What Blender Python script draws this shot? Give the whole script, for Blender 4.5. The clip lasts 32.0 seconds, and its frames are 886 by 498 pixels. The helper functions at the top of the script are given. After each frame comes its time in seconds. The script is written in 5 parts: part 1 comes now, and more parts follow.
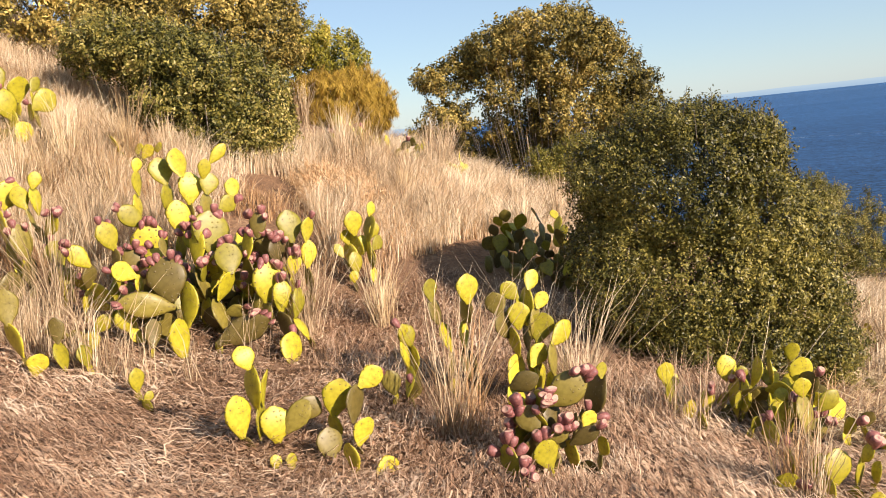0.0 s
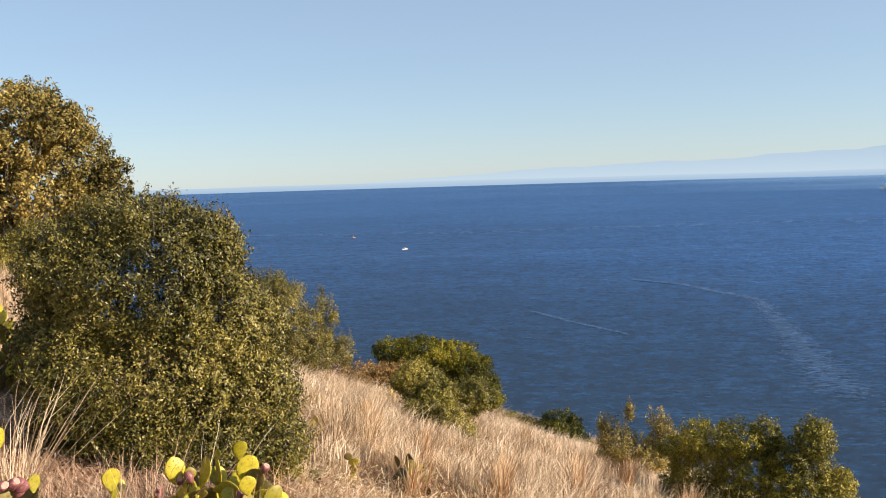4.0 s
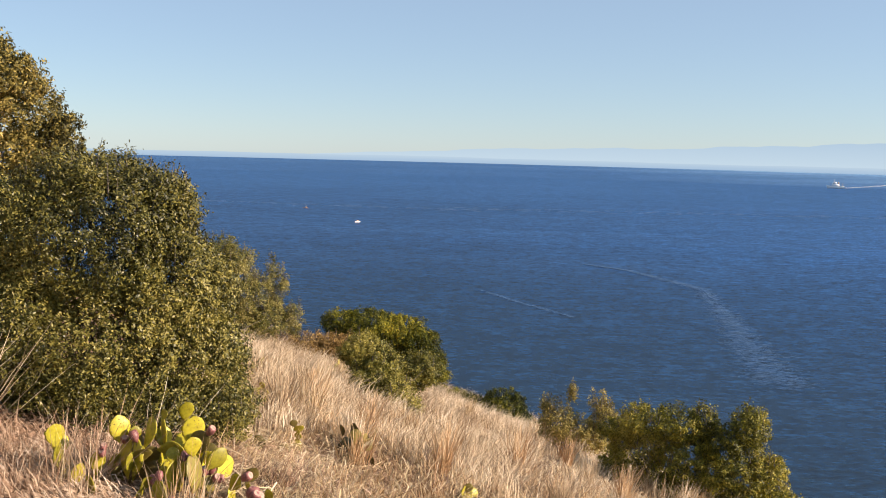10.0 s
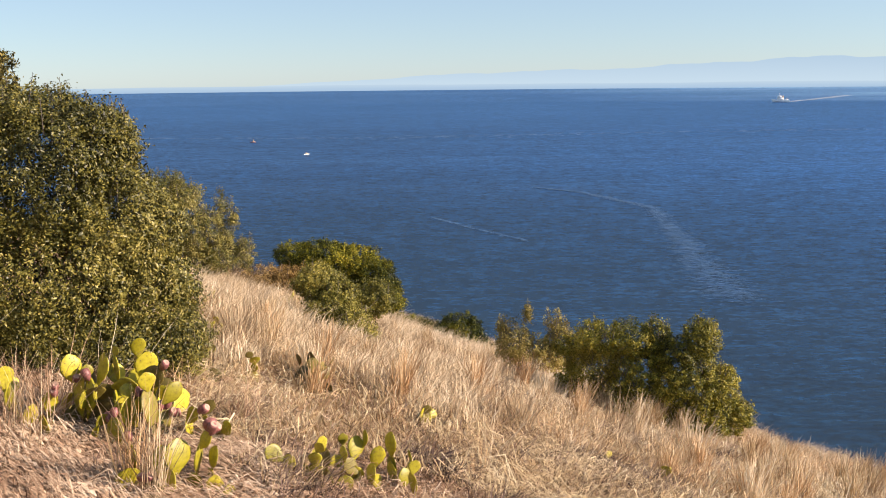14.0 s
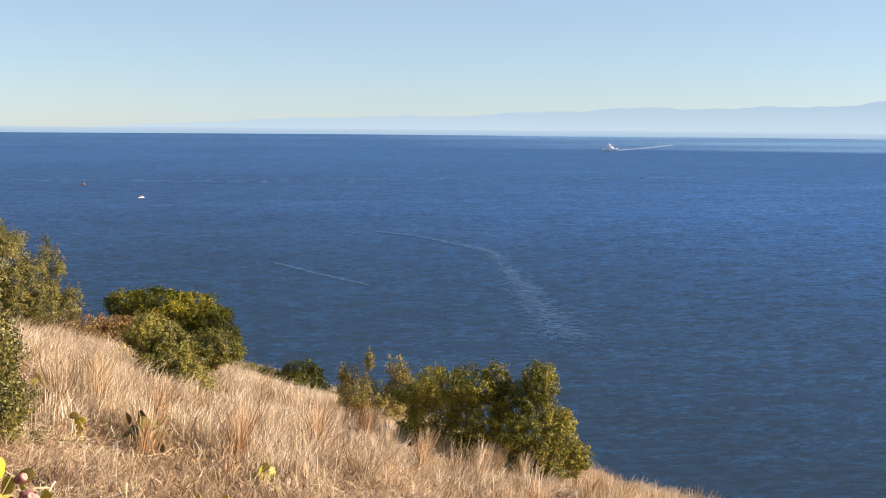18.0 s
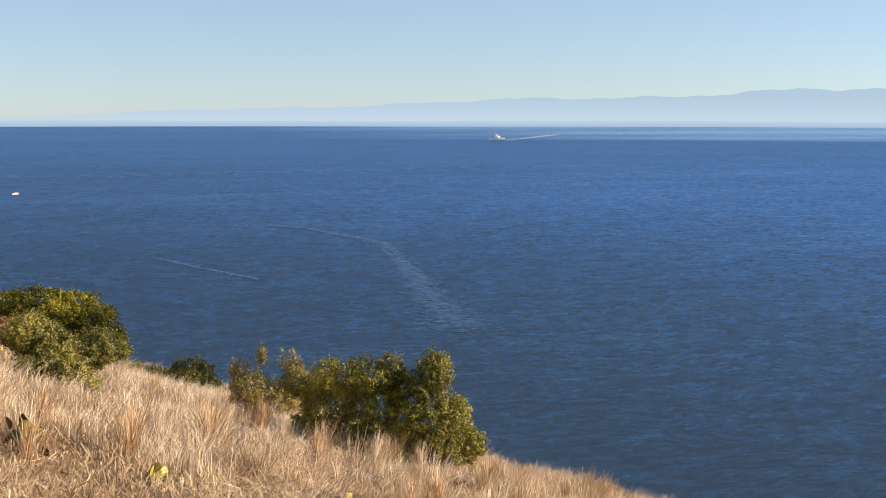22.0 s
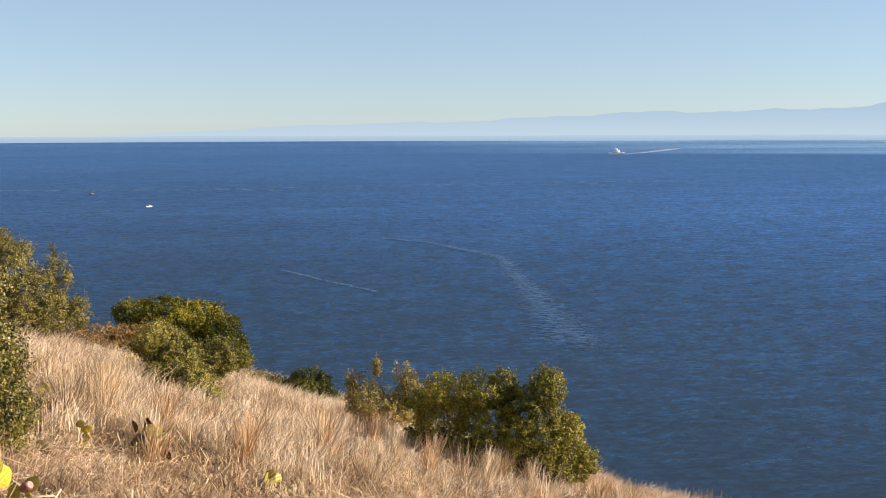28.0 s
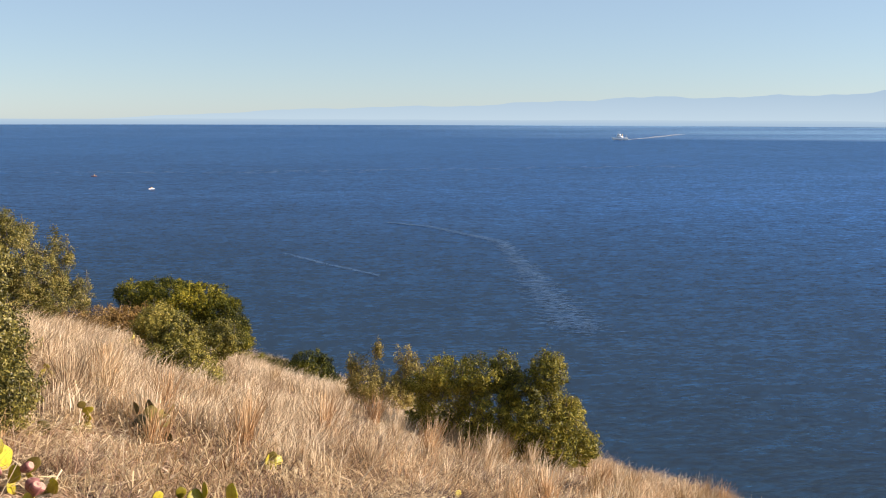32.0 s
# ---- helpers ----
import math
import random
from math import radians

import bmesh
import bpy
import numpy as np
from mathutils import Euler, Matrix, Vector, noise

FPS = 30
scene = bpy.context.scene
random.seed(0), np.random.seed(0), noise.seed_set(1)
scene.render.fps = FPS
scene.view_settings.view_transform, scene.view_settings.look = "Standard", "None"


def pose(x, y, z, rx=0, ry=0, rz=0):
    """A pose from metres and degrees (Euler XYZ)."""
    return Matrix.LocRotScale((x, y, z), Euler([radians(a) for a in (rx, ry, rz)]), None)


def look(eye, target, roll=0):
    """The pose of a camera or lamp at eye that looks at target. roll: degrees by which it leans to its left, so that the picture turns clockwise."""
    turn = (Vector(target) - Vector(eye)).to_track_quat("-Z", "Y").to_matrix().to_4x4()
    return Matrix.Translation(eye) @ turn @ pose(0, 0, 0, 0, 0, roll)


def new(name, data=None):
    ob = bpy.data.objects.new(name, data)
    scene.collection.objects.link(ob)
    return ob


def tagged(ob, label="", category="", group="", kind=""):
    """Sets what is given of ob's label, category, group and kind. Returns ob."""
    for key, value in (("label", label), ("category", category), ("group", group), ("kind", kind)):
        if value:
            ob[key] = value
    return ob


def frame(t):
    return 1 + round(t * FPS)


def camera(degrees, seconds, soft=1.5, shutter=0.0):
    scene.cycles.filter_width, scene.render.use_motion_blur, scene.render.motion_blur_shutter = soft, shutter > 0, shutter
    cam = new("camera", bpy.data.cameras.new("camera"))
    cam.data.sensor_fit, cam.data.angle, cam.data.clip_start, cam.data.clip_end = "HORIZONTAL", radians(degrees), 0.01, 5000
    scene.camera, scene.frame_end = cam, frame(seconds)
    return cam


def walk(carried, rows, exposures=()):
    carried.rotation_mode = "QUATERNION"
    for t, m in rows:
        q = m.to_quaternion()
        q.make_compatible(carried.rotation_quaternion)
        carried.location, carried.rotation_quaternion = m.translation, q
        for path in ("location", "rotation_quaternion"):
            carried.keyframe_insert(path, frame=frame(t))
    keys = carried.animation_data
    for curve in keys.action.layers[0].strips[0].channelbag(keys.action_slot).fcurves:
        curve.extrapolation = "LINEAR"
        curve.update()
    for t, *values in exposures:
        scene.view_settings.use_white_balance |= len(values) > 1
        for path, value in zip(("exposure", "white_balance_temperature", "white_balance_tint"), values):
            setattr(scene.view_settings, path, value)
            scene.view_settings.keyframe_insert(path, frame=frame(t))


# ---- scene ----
def aim(yaw, pitch, lean, dx, dy, dz):
    """A pose of the hand-held camera: compass turn, tilt, lean to the right, and its small sway about the standing point."""
    a, b = radians(yaw), radians(pitch)
    eye = Vector((dx, dy, 1.6 + dz))
    way = Vector((math.sin(a) * math.cos(b), math.cos(a) * math.cos(b), math.sin(b)))
    return look(eye, eye + way, -lean)


ROWS = [
    (0.0, -35.76, -7.44, 6.30, -0.099, -0.088, -0.019),
    (0.5, -34.90, -4.29, 5.20, -0.096, -0.103, 0.019),
    (1.0, -32.36, -4.45, 3.28, -0.101, -0.107, 0.032),
    (1.5, -32.17, -4.17, 3.12, -0.100, -0.112, 0.030),
    (2.0, -30.48, -4.29, 3.08, -0.098, -0.108, 0.029),
    (2.5, -28.34, -4.63, 2.55, -0.090, -0.106, 0.023),
    (3.0, -23.27, -4.85, 2.45, -0.058, -0.082, 0.022),
    (3.5, -14.65, -4.36, 1.89, -0.016, -0.022, 0.024),
    (4.0, -5.33, -4.22, 1.68, -0.003, 0.001, 0.009),
    (4.5, 0.57, -4.83, 1.85, 0.007, 0.003, 0.006),
    (6.5, 8.34, -4.40, 1.67, 0.054, 0.009, -0.008),
    (7.0, 5.53, -5.26, -0.20, -0.013, -0.002, -0.017),
    (7.5, -1.16, -5.96, 0.00, -0.041, -0.025, -0.005),
    (8.0, -1.92, -6.84, -1.31, -0.036, -0.023, -0.007),
    (8.5, -0.57, -6.88, -1.25, -0.026, -0.022, -0.010),
    (9.0, -1.97, -4.98, -0.62, -0.036, -0.025, -0.008),
    (9.5, -4.79, -4.39, -0.66, -0.046, -0.036, -0.003),
    (10.0, -2.53, -5.62, -1.50, -0.023, -0.053, -0.004),
    (10.5, 0.42, -7.16, -0.61, -0.002, -0.054, -0.019),
    (11.0, 0.92, -7.06, 0.68, 0.005, -0.076, -0.036),
    (11.5, 1.88, -9.52, -0.14, 0.002, -0.047, -0.042),
    (12.0, 1.48, -9.21, -0.01, 0.001, -0.055, -0.042),
    (12.5, -0.10, -9.04, 0.41, -0.003, -0.064, -0.033),
    (13.0, 0.00, -9.38, 0.38, -0.003, -0.064, -0.032),
    (13.5, 0.52, -9.68, 0.51, -0.001, -0.054, -0.039),
    (15.5, -4.28, -9.81, 0.54, -0.018, 0.125, -0.056),
    (16.0, -6.18, -9.27, 0.22, -0.056, 0.125, -0.051),
    (16.5, -3.74, -8.99, -0.30, -0.029, 0.110, -0.065),
    (17.0, 1.32, -7.81, 0.34, 0.005, 0.056, -0.010),
    (17.5, 5.63, -7.74, -0.44, 0.015, 0.039, -0.002),
    (18.0, 9.53, -7.20, -0.49, 0.019, 0.046, 0.002),
    (18.5, 12.45, -6.90, -0.26, 0.014, 0.037, 0.017),
    (19.0, 15.31, -6.87, -0.35, 0.040, 0.061, 0.013),
    (19.5, 16.36, -6.79, -0.40, 0.027, 0.083, -0.017),
    (20.0, 17.29, -6.85, -0.46, 0.032, 0.079, -0.012),
    (20.5, 17.52, -6.99, -0.37, 0.031, 0.088, -0.016),
    (21.0, 18.22, -6.93, -0.44, 0.022, 0.112, -0.028),
    (21.5, 18.03, -7.37, -0.20, 0.022, 0.118, -0.021),
    (22.0, 15.96, -7.69, -0.09, -0.000, 0.090, -0.023),
    (22.5, 10.94, -8.44, -0.11, 0.001, 0.073, -0.010),
    (23.0, 6.34, -7.90, -0.35, -0.028, 0.024, -0.008),
    (23.5, 6.73, -7.19, -2.10, -0.005, 0.033, 0.005),
    (24.0, 7.53, -5.20, -0.61, -0.003, 0.021, 0.015),
    (24.5, 9.36, -5.96, -1.04, 0.001, 0.021, 0.015),
    (25.0, 8.98, -5.56, -0.17, -0.009, 0.030, 0.021),
    (25.5, 11.13, -5.53, -1.18, 0.010, -0.002, 0.020),
    (27.5, 8.82, -5.24, -0.32, 0.044, 0.017, 0.008),
    (28.0, 9.09, -6.86, 0.17, 0.048, 0.035, -0.005),
    (28.5, 9.90, -7.23, -0.02, 0.044, 0.040, -0.007),
    (29.0, 9.09, -6.83, 0.02, 0.030, 0.052, -0.010),
    (29.5, 8.15, -6.61, 0.32, 0.031, 0.054, -0.013),
    (30.0, 7.95, -6.63, -0.24, 0.030, 0.040, -0.006),
    (30.5, 5.25, -6.47, -0.43, 0.011, 0.034, -0.002),
    (31.0, 4.38, -6.87, 0.61, 0.029, 0.015, 0.005),
    (31.5, 7.54, -7.45, 0.22, 0.046, 0.043, -0.007),
    (32.0, 8.97, -7.77, -0.20, 0.050, 0.061, -0.016),
]
cam = camera(48.44, 32.0, soft=1.0)
EXPOSURES = [(0.0, 0.94), (4.0, 0.92), (7.0, 0.83), (10.0, 0.90), (13.0, 0.96), (17.0, 0.98), (21.0, 0.92), (25.0, 0.87), (32.0, 0.87)]
walk(cam, [(t, aim(*row)) for t, *row in ROWS], EXPOSURES)

# ---- sky and sun ----
SUN_TURN, SUN_UP = 98.0, 25.0
world = bpy.data.worlds.new("sky")
scene.world = world
world.use_nodes = True
wn = world.node_tree.nodes
sky = wn.new("ShaderNodeTexSky")
sky.sky_type, sky.sun_disc = "NISHITA", False
sky.sun_elevation, sky.sun_rotation = radians(SUN_UP), radians(SUN_TURN)
sky.air_density, sky.dust_density, sky.ozone_density, sky.altitude = 1.0, 0.4, 2.0, 1500
wn["Background"].inputs["Strength"].default_value = 0.0775
tone = wn.new("ShaderNodeMix")
tone.data_type, tone.blend_type = "RGBA", "MULTIPLY"
tone.inputs[0].default_value, tone.inputs[7].default_value = 1.0, (0.90, 0.977, 1.08, 1)
world.node_tree.links.new(sky.outputs[0], tone.inputs[6])
haze = wn.new("ShaderNodeMix")
haze.data_type = "RGBA"
haze.inputs[0].default_value, haze.inputs[7].default_value = 0.53, (3.2, 3.92, 4.72, 1)
world.node_tree.links.new(tone.outputs[2], haze.inputs[6])
world.node_tree.links.new(haze.outputs[2], wn["Background"].inputs["Color"])
sun = new("sun", bpy.data.lights.new("sun", "SUN"))
sun.data.energy, sun.data.angle, sun.data.color = 5.0, radians(0.53), (1.0, 0.815, 0.685)
sa, sb = radians(SUN_TURN), radians(SUN_UP)
sun.matrix_world = look((math.sin(sa) * math.cos(sb) * 60, math.cos(sa) * math.cos(sb) * 60, math.sin(sb) * 60), (0, 0, 0))

# ---- materials ----
def material(name):
    m = bpy.data.materials.new(name)
    m.use_nodes = True
    t = m.node_tree
    return m, t.nodes, t.links, t.nodes["Principled BSDF"]


def ramp(n, stops):
    r = n.new("ShaderNodeValToRGB")
    e = r.color_ramp.elements
    while len(e) < len(stops):
        e.new(0.5)
    for k, (p, c) in zip(e, stops):
        k.position, k.color = p, (*c, 1)
    return r


def noise_tex(n, l, scale, detail=4, coords="Object", stretch=None):
    tc = n.new("ShaderNodeTexCoord") if coords != "World" else n.new("ShaderNodeNewGeometry")
    out = tc.outputs[coords] if coords != "World" else tc.outputs["Position"]
    if stretch:
        mp = n.new("ShaderNodeMapping")
        mp.inputs["Scale"].default_value = stretch
        l.new(out, mp.inputs[0])
        out = mp.outputs[0]
    t = n.new("ShaderNodeTexNoise")
    t.inputs["Scale"].default_value, t.inputs["Detail"].default_value = scale, detail
    l.new(out, t.inputs["Vector"])
    return t


def mix_colour(n, l, fac, a, b, kind="MIX"):
    m = n.new("ShaderNodeMix")
    m.data_type, m.blend_type = "RGBA", kind
    for s, v in ((m.inputs[0], fac), (m.inputs[6], a), (m.inputs[7], b)):
        if isinstance(v, bpy.types.NodeSocket):
            l.new(v, s)
        else:
            s.default_value = v if isinstance(v, float) else (*v, 1)
    return m.outputs[2]


def foliage(name, stops, patch=1.2, light_through=0.25, rough=0.5, gloss=0.5):
    """Leaves or blades: colour by piece, drifting over the plant, some light through."""
    m, n, l, p = material(name)
    g = n.new("ShaderNodeNewGeometry")
    r = ramp(n, stops)
    nt = noise_tex(n, l, patch, 3, "World")
    add = n.new("ShaderNodeMath")
    add.operation = "MULTIPLY_ADD"
    l.new(g.outputs["Random Per Island"], add.inputs[0])
    add.inputs[1].default_value = 0.62
    sh = n.new("ShaderNodeMath")
    sh.operation = "MULTIPLY_ADD"
    l.new(nt.outputs[0], sh.inputs[0])
    sh.inputs[1].default_value, sh.inputs[2].default_value = 1.5, -0.56
    l.new(sh.outputs[0], add.inputs[2])
    l.new(add.outputs[0], r.inputs[0])
    l.new(r.outputs[0], p.inputs["Base Color"])
    p.inputs["Roughness"].default_value = rough
    p.inputs["Specular IOR Level"].default_value = gloss
    tr = n.new("ShaderNodeBsdfTranslucent")
    l.new(r.outputs[0], tr.inputs[0])
    mx = n.new("ShaderNodeMixShader")
    mx.inputs[0].default_value = light_through
    l.new(p.outputs[0], mx.inputs[1])
    l.new(tr.outputs[0], mx.inputs[2])
    l.new(mx.outputs[0], n["Material Output"].inputs[0])
    return m


def simple(name, a, b, scale=8.0, rough=0.7, bump=0.2, metal=0.0, detail=6, coords="Object", stretch=None):
    m, n, l, p = material(name)
    t = noise_tex(n, l, scale, detail, coords, stretch)
    r = ramp(n, [(0.3, a), (0.7, b)])
    l.new(t.outputs[0], r.inputs[0])
    l.new(r.outputs[0], p.inputs["Base Color"])
    p.inputs["Roughness"].default_value, p.inputs["Metallic"].default_value = rough, metal
    if bump:
        bp = n.new("ShaderNodeBump")
        bp.inputs["Strength"].default_value = bump
        l.new(t.outputs[0], bp.inputs["Height"])
        l.new(bp.outputs[0], p.inputs["Normal"])
    return m


def soil_material():
    m, n, l, p = material("dry_soil")
    big, mid, fine = (noise_tex(n, l, s, 6, "World") for s in (0.35, 2.5, 28))
    r1 = ramp(n, [(0.3, (0.14, 0.078, 0.042)), (0.55, (0.28, 0.17, 0.095)), (0.75, (0.41, 0.28, 0.17))])
    l.new(mid.outputs[0], r1.inputs[0])
    r2 = ramp(n, [(0.35, (0.45, 0.40, 0.36)), (0.65, (1.0, 0.97, 0.9))])
    l.new(fine.outputs[0], r2.inputs[0])
    c = mix_colour(n, l, 0.85, r1.outputs[0], r2.outputs[0], "MULTIPLY")
    r3 = ramp(n, [(0.4, (0.85, 0.8, 0.75)), (0.6, (1, 1, 1))])
    l.new(big.outputs[0], r3.inputs[0])
    l.new(mix_colour(n, l, 1.0, c, r3.outputs[0], "MULTIPLY"), p.inputs["Base Color"])
    p.inputs["Roughness"].default_value = 0.95
    bp = n.new("ShaderNodeBump")
    bp.inputs["Strength"].default_value, bp.inputs["Distance"].default_value = 0.7, 0.05
    l.new(fine.outputs[0], bp.inputs["Height"])
    l.new(bp.outputs[0], p.inputs["Normal"])
    return m


def sea_material():
    m, n, l, p = material("sea_water")
    g = n.new("ShaderNodeNewGeometry")
    # long swell bands and wind streaks
    streak = noise_tex(n, l, 1.0, 5, "World", (0.0025, 0.018, 1))
    patch = noise_tex(n, l, 0.006, 3, "World")
    r = ramp(n, [(0.30, (0.0105, 0.052, 0.152)), (0.5, (0.0128, 0.058, 0.166)), (0.66, (0.018, 0.069, 0.188)), (0.8, (0.034, 0.098, 0.23))])
    l.new(streak.outputs[0], r.inputs[0])
    r2 = ramp(n, [(0.35, (0.9, 0.93, 0.94)), (0.65, (1.08, 1.06, 1.05))])
    l.new(patch.outputs[0], r2.inputs[0])
    df, gl, mx = n.new("ShaderNodeBsdfDiffuse"), n.new("ShaderNodeBsdfGlossy"), n.new("ShaderNodeMixShader")
    # darker and greener by the shore, bluer further out
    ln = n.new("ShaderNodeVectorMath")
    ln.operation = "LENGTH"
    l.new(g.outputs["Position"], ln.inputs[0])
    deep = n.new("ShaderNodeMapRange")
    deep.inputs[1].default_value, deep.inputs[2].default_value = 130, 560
    l.new(ln.outputs["Value"], deep.inputs[0])
    sx = n.new("ShaderNodeSeparateXYZ")
    l.new(g.outputs["Position"], sx.inputs[0])
    # brighter towards the sunny east: that light is painted into the colour
    sunward = n.new("ShaderNodeMapRange")
    sunward.inputs[1].default_value, sunward.inputs[2].default_value, sunward.inputs[3].default_value, sunward.inputs[4].default_value = -0.1, 0.66, 0.84, 1.72
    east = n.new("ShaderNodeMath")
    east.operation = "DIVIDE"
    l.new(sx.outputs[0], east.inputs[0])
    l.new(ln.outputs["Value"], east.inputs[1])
    l.new(east.outputs[0], sunward.inputs[0])
    open_sea = mix_colour(n, l, 1.0, r.outputs[0], sunward.outputs[0], "MULTIPLY")
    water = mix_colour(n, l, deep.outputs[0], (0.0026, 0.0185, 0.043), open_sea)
    # paler far out: distance haze and sky sheen put into the colour
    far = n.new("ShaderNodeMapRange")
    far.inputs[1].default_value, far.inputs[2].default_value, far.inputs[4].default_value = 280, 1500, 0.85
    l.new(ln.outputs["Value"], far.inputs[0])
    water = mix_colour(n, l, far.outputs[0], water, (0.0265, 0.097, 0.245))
    # calm water towards the coast, with pale distance haze painted in
    coastward, out_at_sea = n.new("ShaderNodeMapRange"), n.new("ShaderNodeMapRange")
    coastward.inputs[1].default_value, coastward.inputs[2].default_value, coastward.inputs[3].default_value, coastward.inputs[4].default_value = 300, 1300, 0.10, 1.0
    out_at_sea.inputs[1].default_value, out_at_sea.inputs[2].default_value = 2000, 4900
    l.new(sx.outputs[0], coastward.inputs[0])
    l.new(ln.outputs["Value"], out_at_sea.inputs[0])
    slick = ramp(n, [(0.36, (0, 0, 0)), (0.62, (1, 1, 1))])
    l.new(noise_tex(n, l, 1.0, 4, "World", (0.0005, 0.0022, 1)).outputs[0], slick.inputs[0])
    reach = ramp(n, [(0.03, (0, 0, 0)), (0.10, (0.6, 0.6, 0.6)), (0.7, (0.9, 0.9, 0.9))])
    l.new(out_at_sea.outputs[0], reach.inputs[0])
    calm_haze = mix_colour(n, l, 1.0, coastward.outputs[0], reach.outputs[0], "MULTIPLY")
    calm_haze = mix_colour(n, l, 0.6, calm_haze, slick.outputs[0], "MULTIPLY")
    water = mix_colour(n, l, calm_haze, water, (0.20, 0.36, 0.54))
    # light and dark of the wave faces, painted into the water colour
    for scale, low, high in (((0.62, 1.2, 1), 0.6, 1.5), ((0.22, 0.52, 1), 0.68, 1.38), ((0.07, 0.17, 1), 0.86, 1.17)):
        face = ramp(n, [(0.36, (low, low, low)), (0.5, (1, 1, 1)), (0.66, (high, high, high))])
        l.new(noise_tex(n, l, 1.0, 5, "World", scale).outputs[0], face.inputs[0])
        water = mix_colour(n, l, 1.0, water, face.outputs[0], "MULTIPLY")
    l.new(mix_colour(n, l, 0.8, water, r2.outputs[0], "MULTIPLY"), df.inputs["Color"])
    gl.inputs["Roughness"].default_value, mx.inputs[0].default_value = 0.2, 0.15
    l.new(df.outputs[0], mx.inputs[1])
    l.new(gl.outputs[0], mx.inputs[2])
    l.new(mx.outputs[0], n["Material Output"].inputs[0])
    waves = noise_tex(n, l, 1.0, 9, "World", (0.13, 0.50, 1))
    chop = noise_tex(n, l, 1.0, 6, "World", (0.5, 1.5, 1))
    b1, b2 = n.new("ShaderNodeBump"), n.new("ShaderNodeBump")
    b1.inputs["Strength"].default_value, b1.inputs["Distance"].default_value = 1.0, 1.9
    b2.inputs["Strength"].default_value, b2.inputs["Distance"].default_value = 1.0, 0.55
    l.new(waves.outputs[0], b1.inputs["Height"])
    l.new(chop.outputs[0], b2.inputs["Height"])
    l.new(b1.outputs[0], b2.inputs["Normal"])
    l.new(b2.outputs[0], df.inputs["Normal"])
    b3 = n.new("ShaderNodeBump")
    b3.inputs["Strength"].default_value, b3.inputs["Distance"].default_value = 1.0, 0.8
    l.new(waves.outputs[0], b3.inputs["Height"])
    l.new(b3.outputs[0], gl.inputs["Normal"])
    return m


def pad_material(name, a, b, c):
    m, n, l, p = material(name)
    oi = n.new("ShaderNodeObjectInfo")
    r = ramp(n, [(0.0, a), (0.5, b), (1.0, c)])
    l.new(oi.outputs["Random"], r.inputs[0])
    blot = noise_tex(n, l, 7, 5)
    r2 = ramp(n, [(0.35, (0.62, 0.6, 0.42)), (0.6, (1, 1, 1))])
    l.new(blot.outputs[0], r2.inputs[0])
    base = mix_colour(n, l, 0.75, r.outputs[0], r2.outputs[0], "MULTIPLY")
    tc = n.new("ShaderNodeTexCoord")
    mp = n.new("ShaderNodeMapping")
    mp.inputs["Scale"].default_value = (1, 0.05, 1)
    l.new(tc.outputs["Object"], mp.inputs[0])
    v = n.new("ShaderNodeTexVoronoi")
    v.inputs["Scale"].default_value, v.inputs["Randomness"].default_value = 8.5, 0.35
    l.new(mp.outputs[0], v.inputs["Vector"])
    dot = ramp(n, [(0.11, (1, 1, 1)), (0.21, (0, 0, 0))])
    l.new(v.outputs["Distance"], dot.inputs[0])
    l.new(mix_colour(n, l, dot.outputs[0], base, (0.13, 0.10, 0.04)), p.inputs["Base Color"])
    p.inputs["Roughness"].default_value = 0.48
    p.inputs["Subsurface Weight"].default_value = 0.0
    bp = n.new("ShaderNodeBump")
    bp.inputs["Strength"].default_value, bp.inputs["Distance"].default_value = 0.5, 0.01
    l.new(dot.outputs[0], bp.inputs["Height"])
    l.new(bp.outputs[0], p.inputs["Normal"])
    return m


SOIL = soil_material()
SEA = sea_material()
STRAW = foliage("straw", [(0.0, (0.15, 0.082, 0.038)), (0.35, (0.42, 0.285, 0.145)), (0.65, (0.65, 0.50, 0.29)), (0.95, (0.82, 0.70, 0.48))], 1.1, 0.22, 0.6, 0.3)
PALE = foliage("pale_straw", [(0.0, (0.20, 0.125, 0.068)), (0.35, (0.50, 0.37, 0.225)), (0.62, (0.74, 0.595, 0.395)), (0.95, (0.86, 0.75, 0.56))], 1.0, 0.25, 0.6, 0.3)
RUSSET = foliage("russet_grass", [(0.0, (0.25, 0.13, 0.058)), (0.5, (0.56, 0.36, 0.18)), (0.95, (0.80, 0.62, 0.39))], 0.8, 0.22, 0.65, 0.3)
LITTER = foliage("straw_litter", [(0.0, (0.14, 0.075, 0.04)), (0.4, (0.37, 0.23, 0.14)), (0.75, (0.58, 0.42, 0.28)), (1.0, (0.78, 0.63, 0.47))], 1.5, 0.1, 0.75, 0.3)
OLIVE = foliage("dark_olive_leaves", [(0.0, (0.012, 0.014, 0.004)), (0.36, (0.07, 0.068, 0.013)), (0.68, (0.20, 0.172, 0.029)), (0.95, (0.37, 0.305, 0.078))], 0.9, 0.08, 0.46, 0.36)
SAGE = foliage("olive_green_leaves", [(0.0, (0.02, 0.024, 0.006)), (0.38, (0.09, 0.09, 0.018)), (0.7, (0.25, 0.215, 0.04)), (0.95, (0.50, 0.40, 0.14))], 0.9, 0.12, 0.5, 0.3)
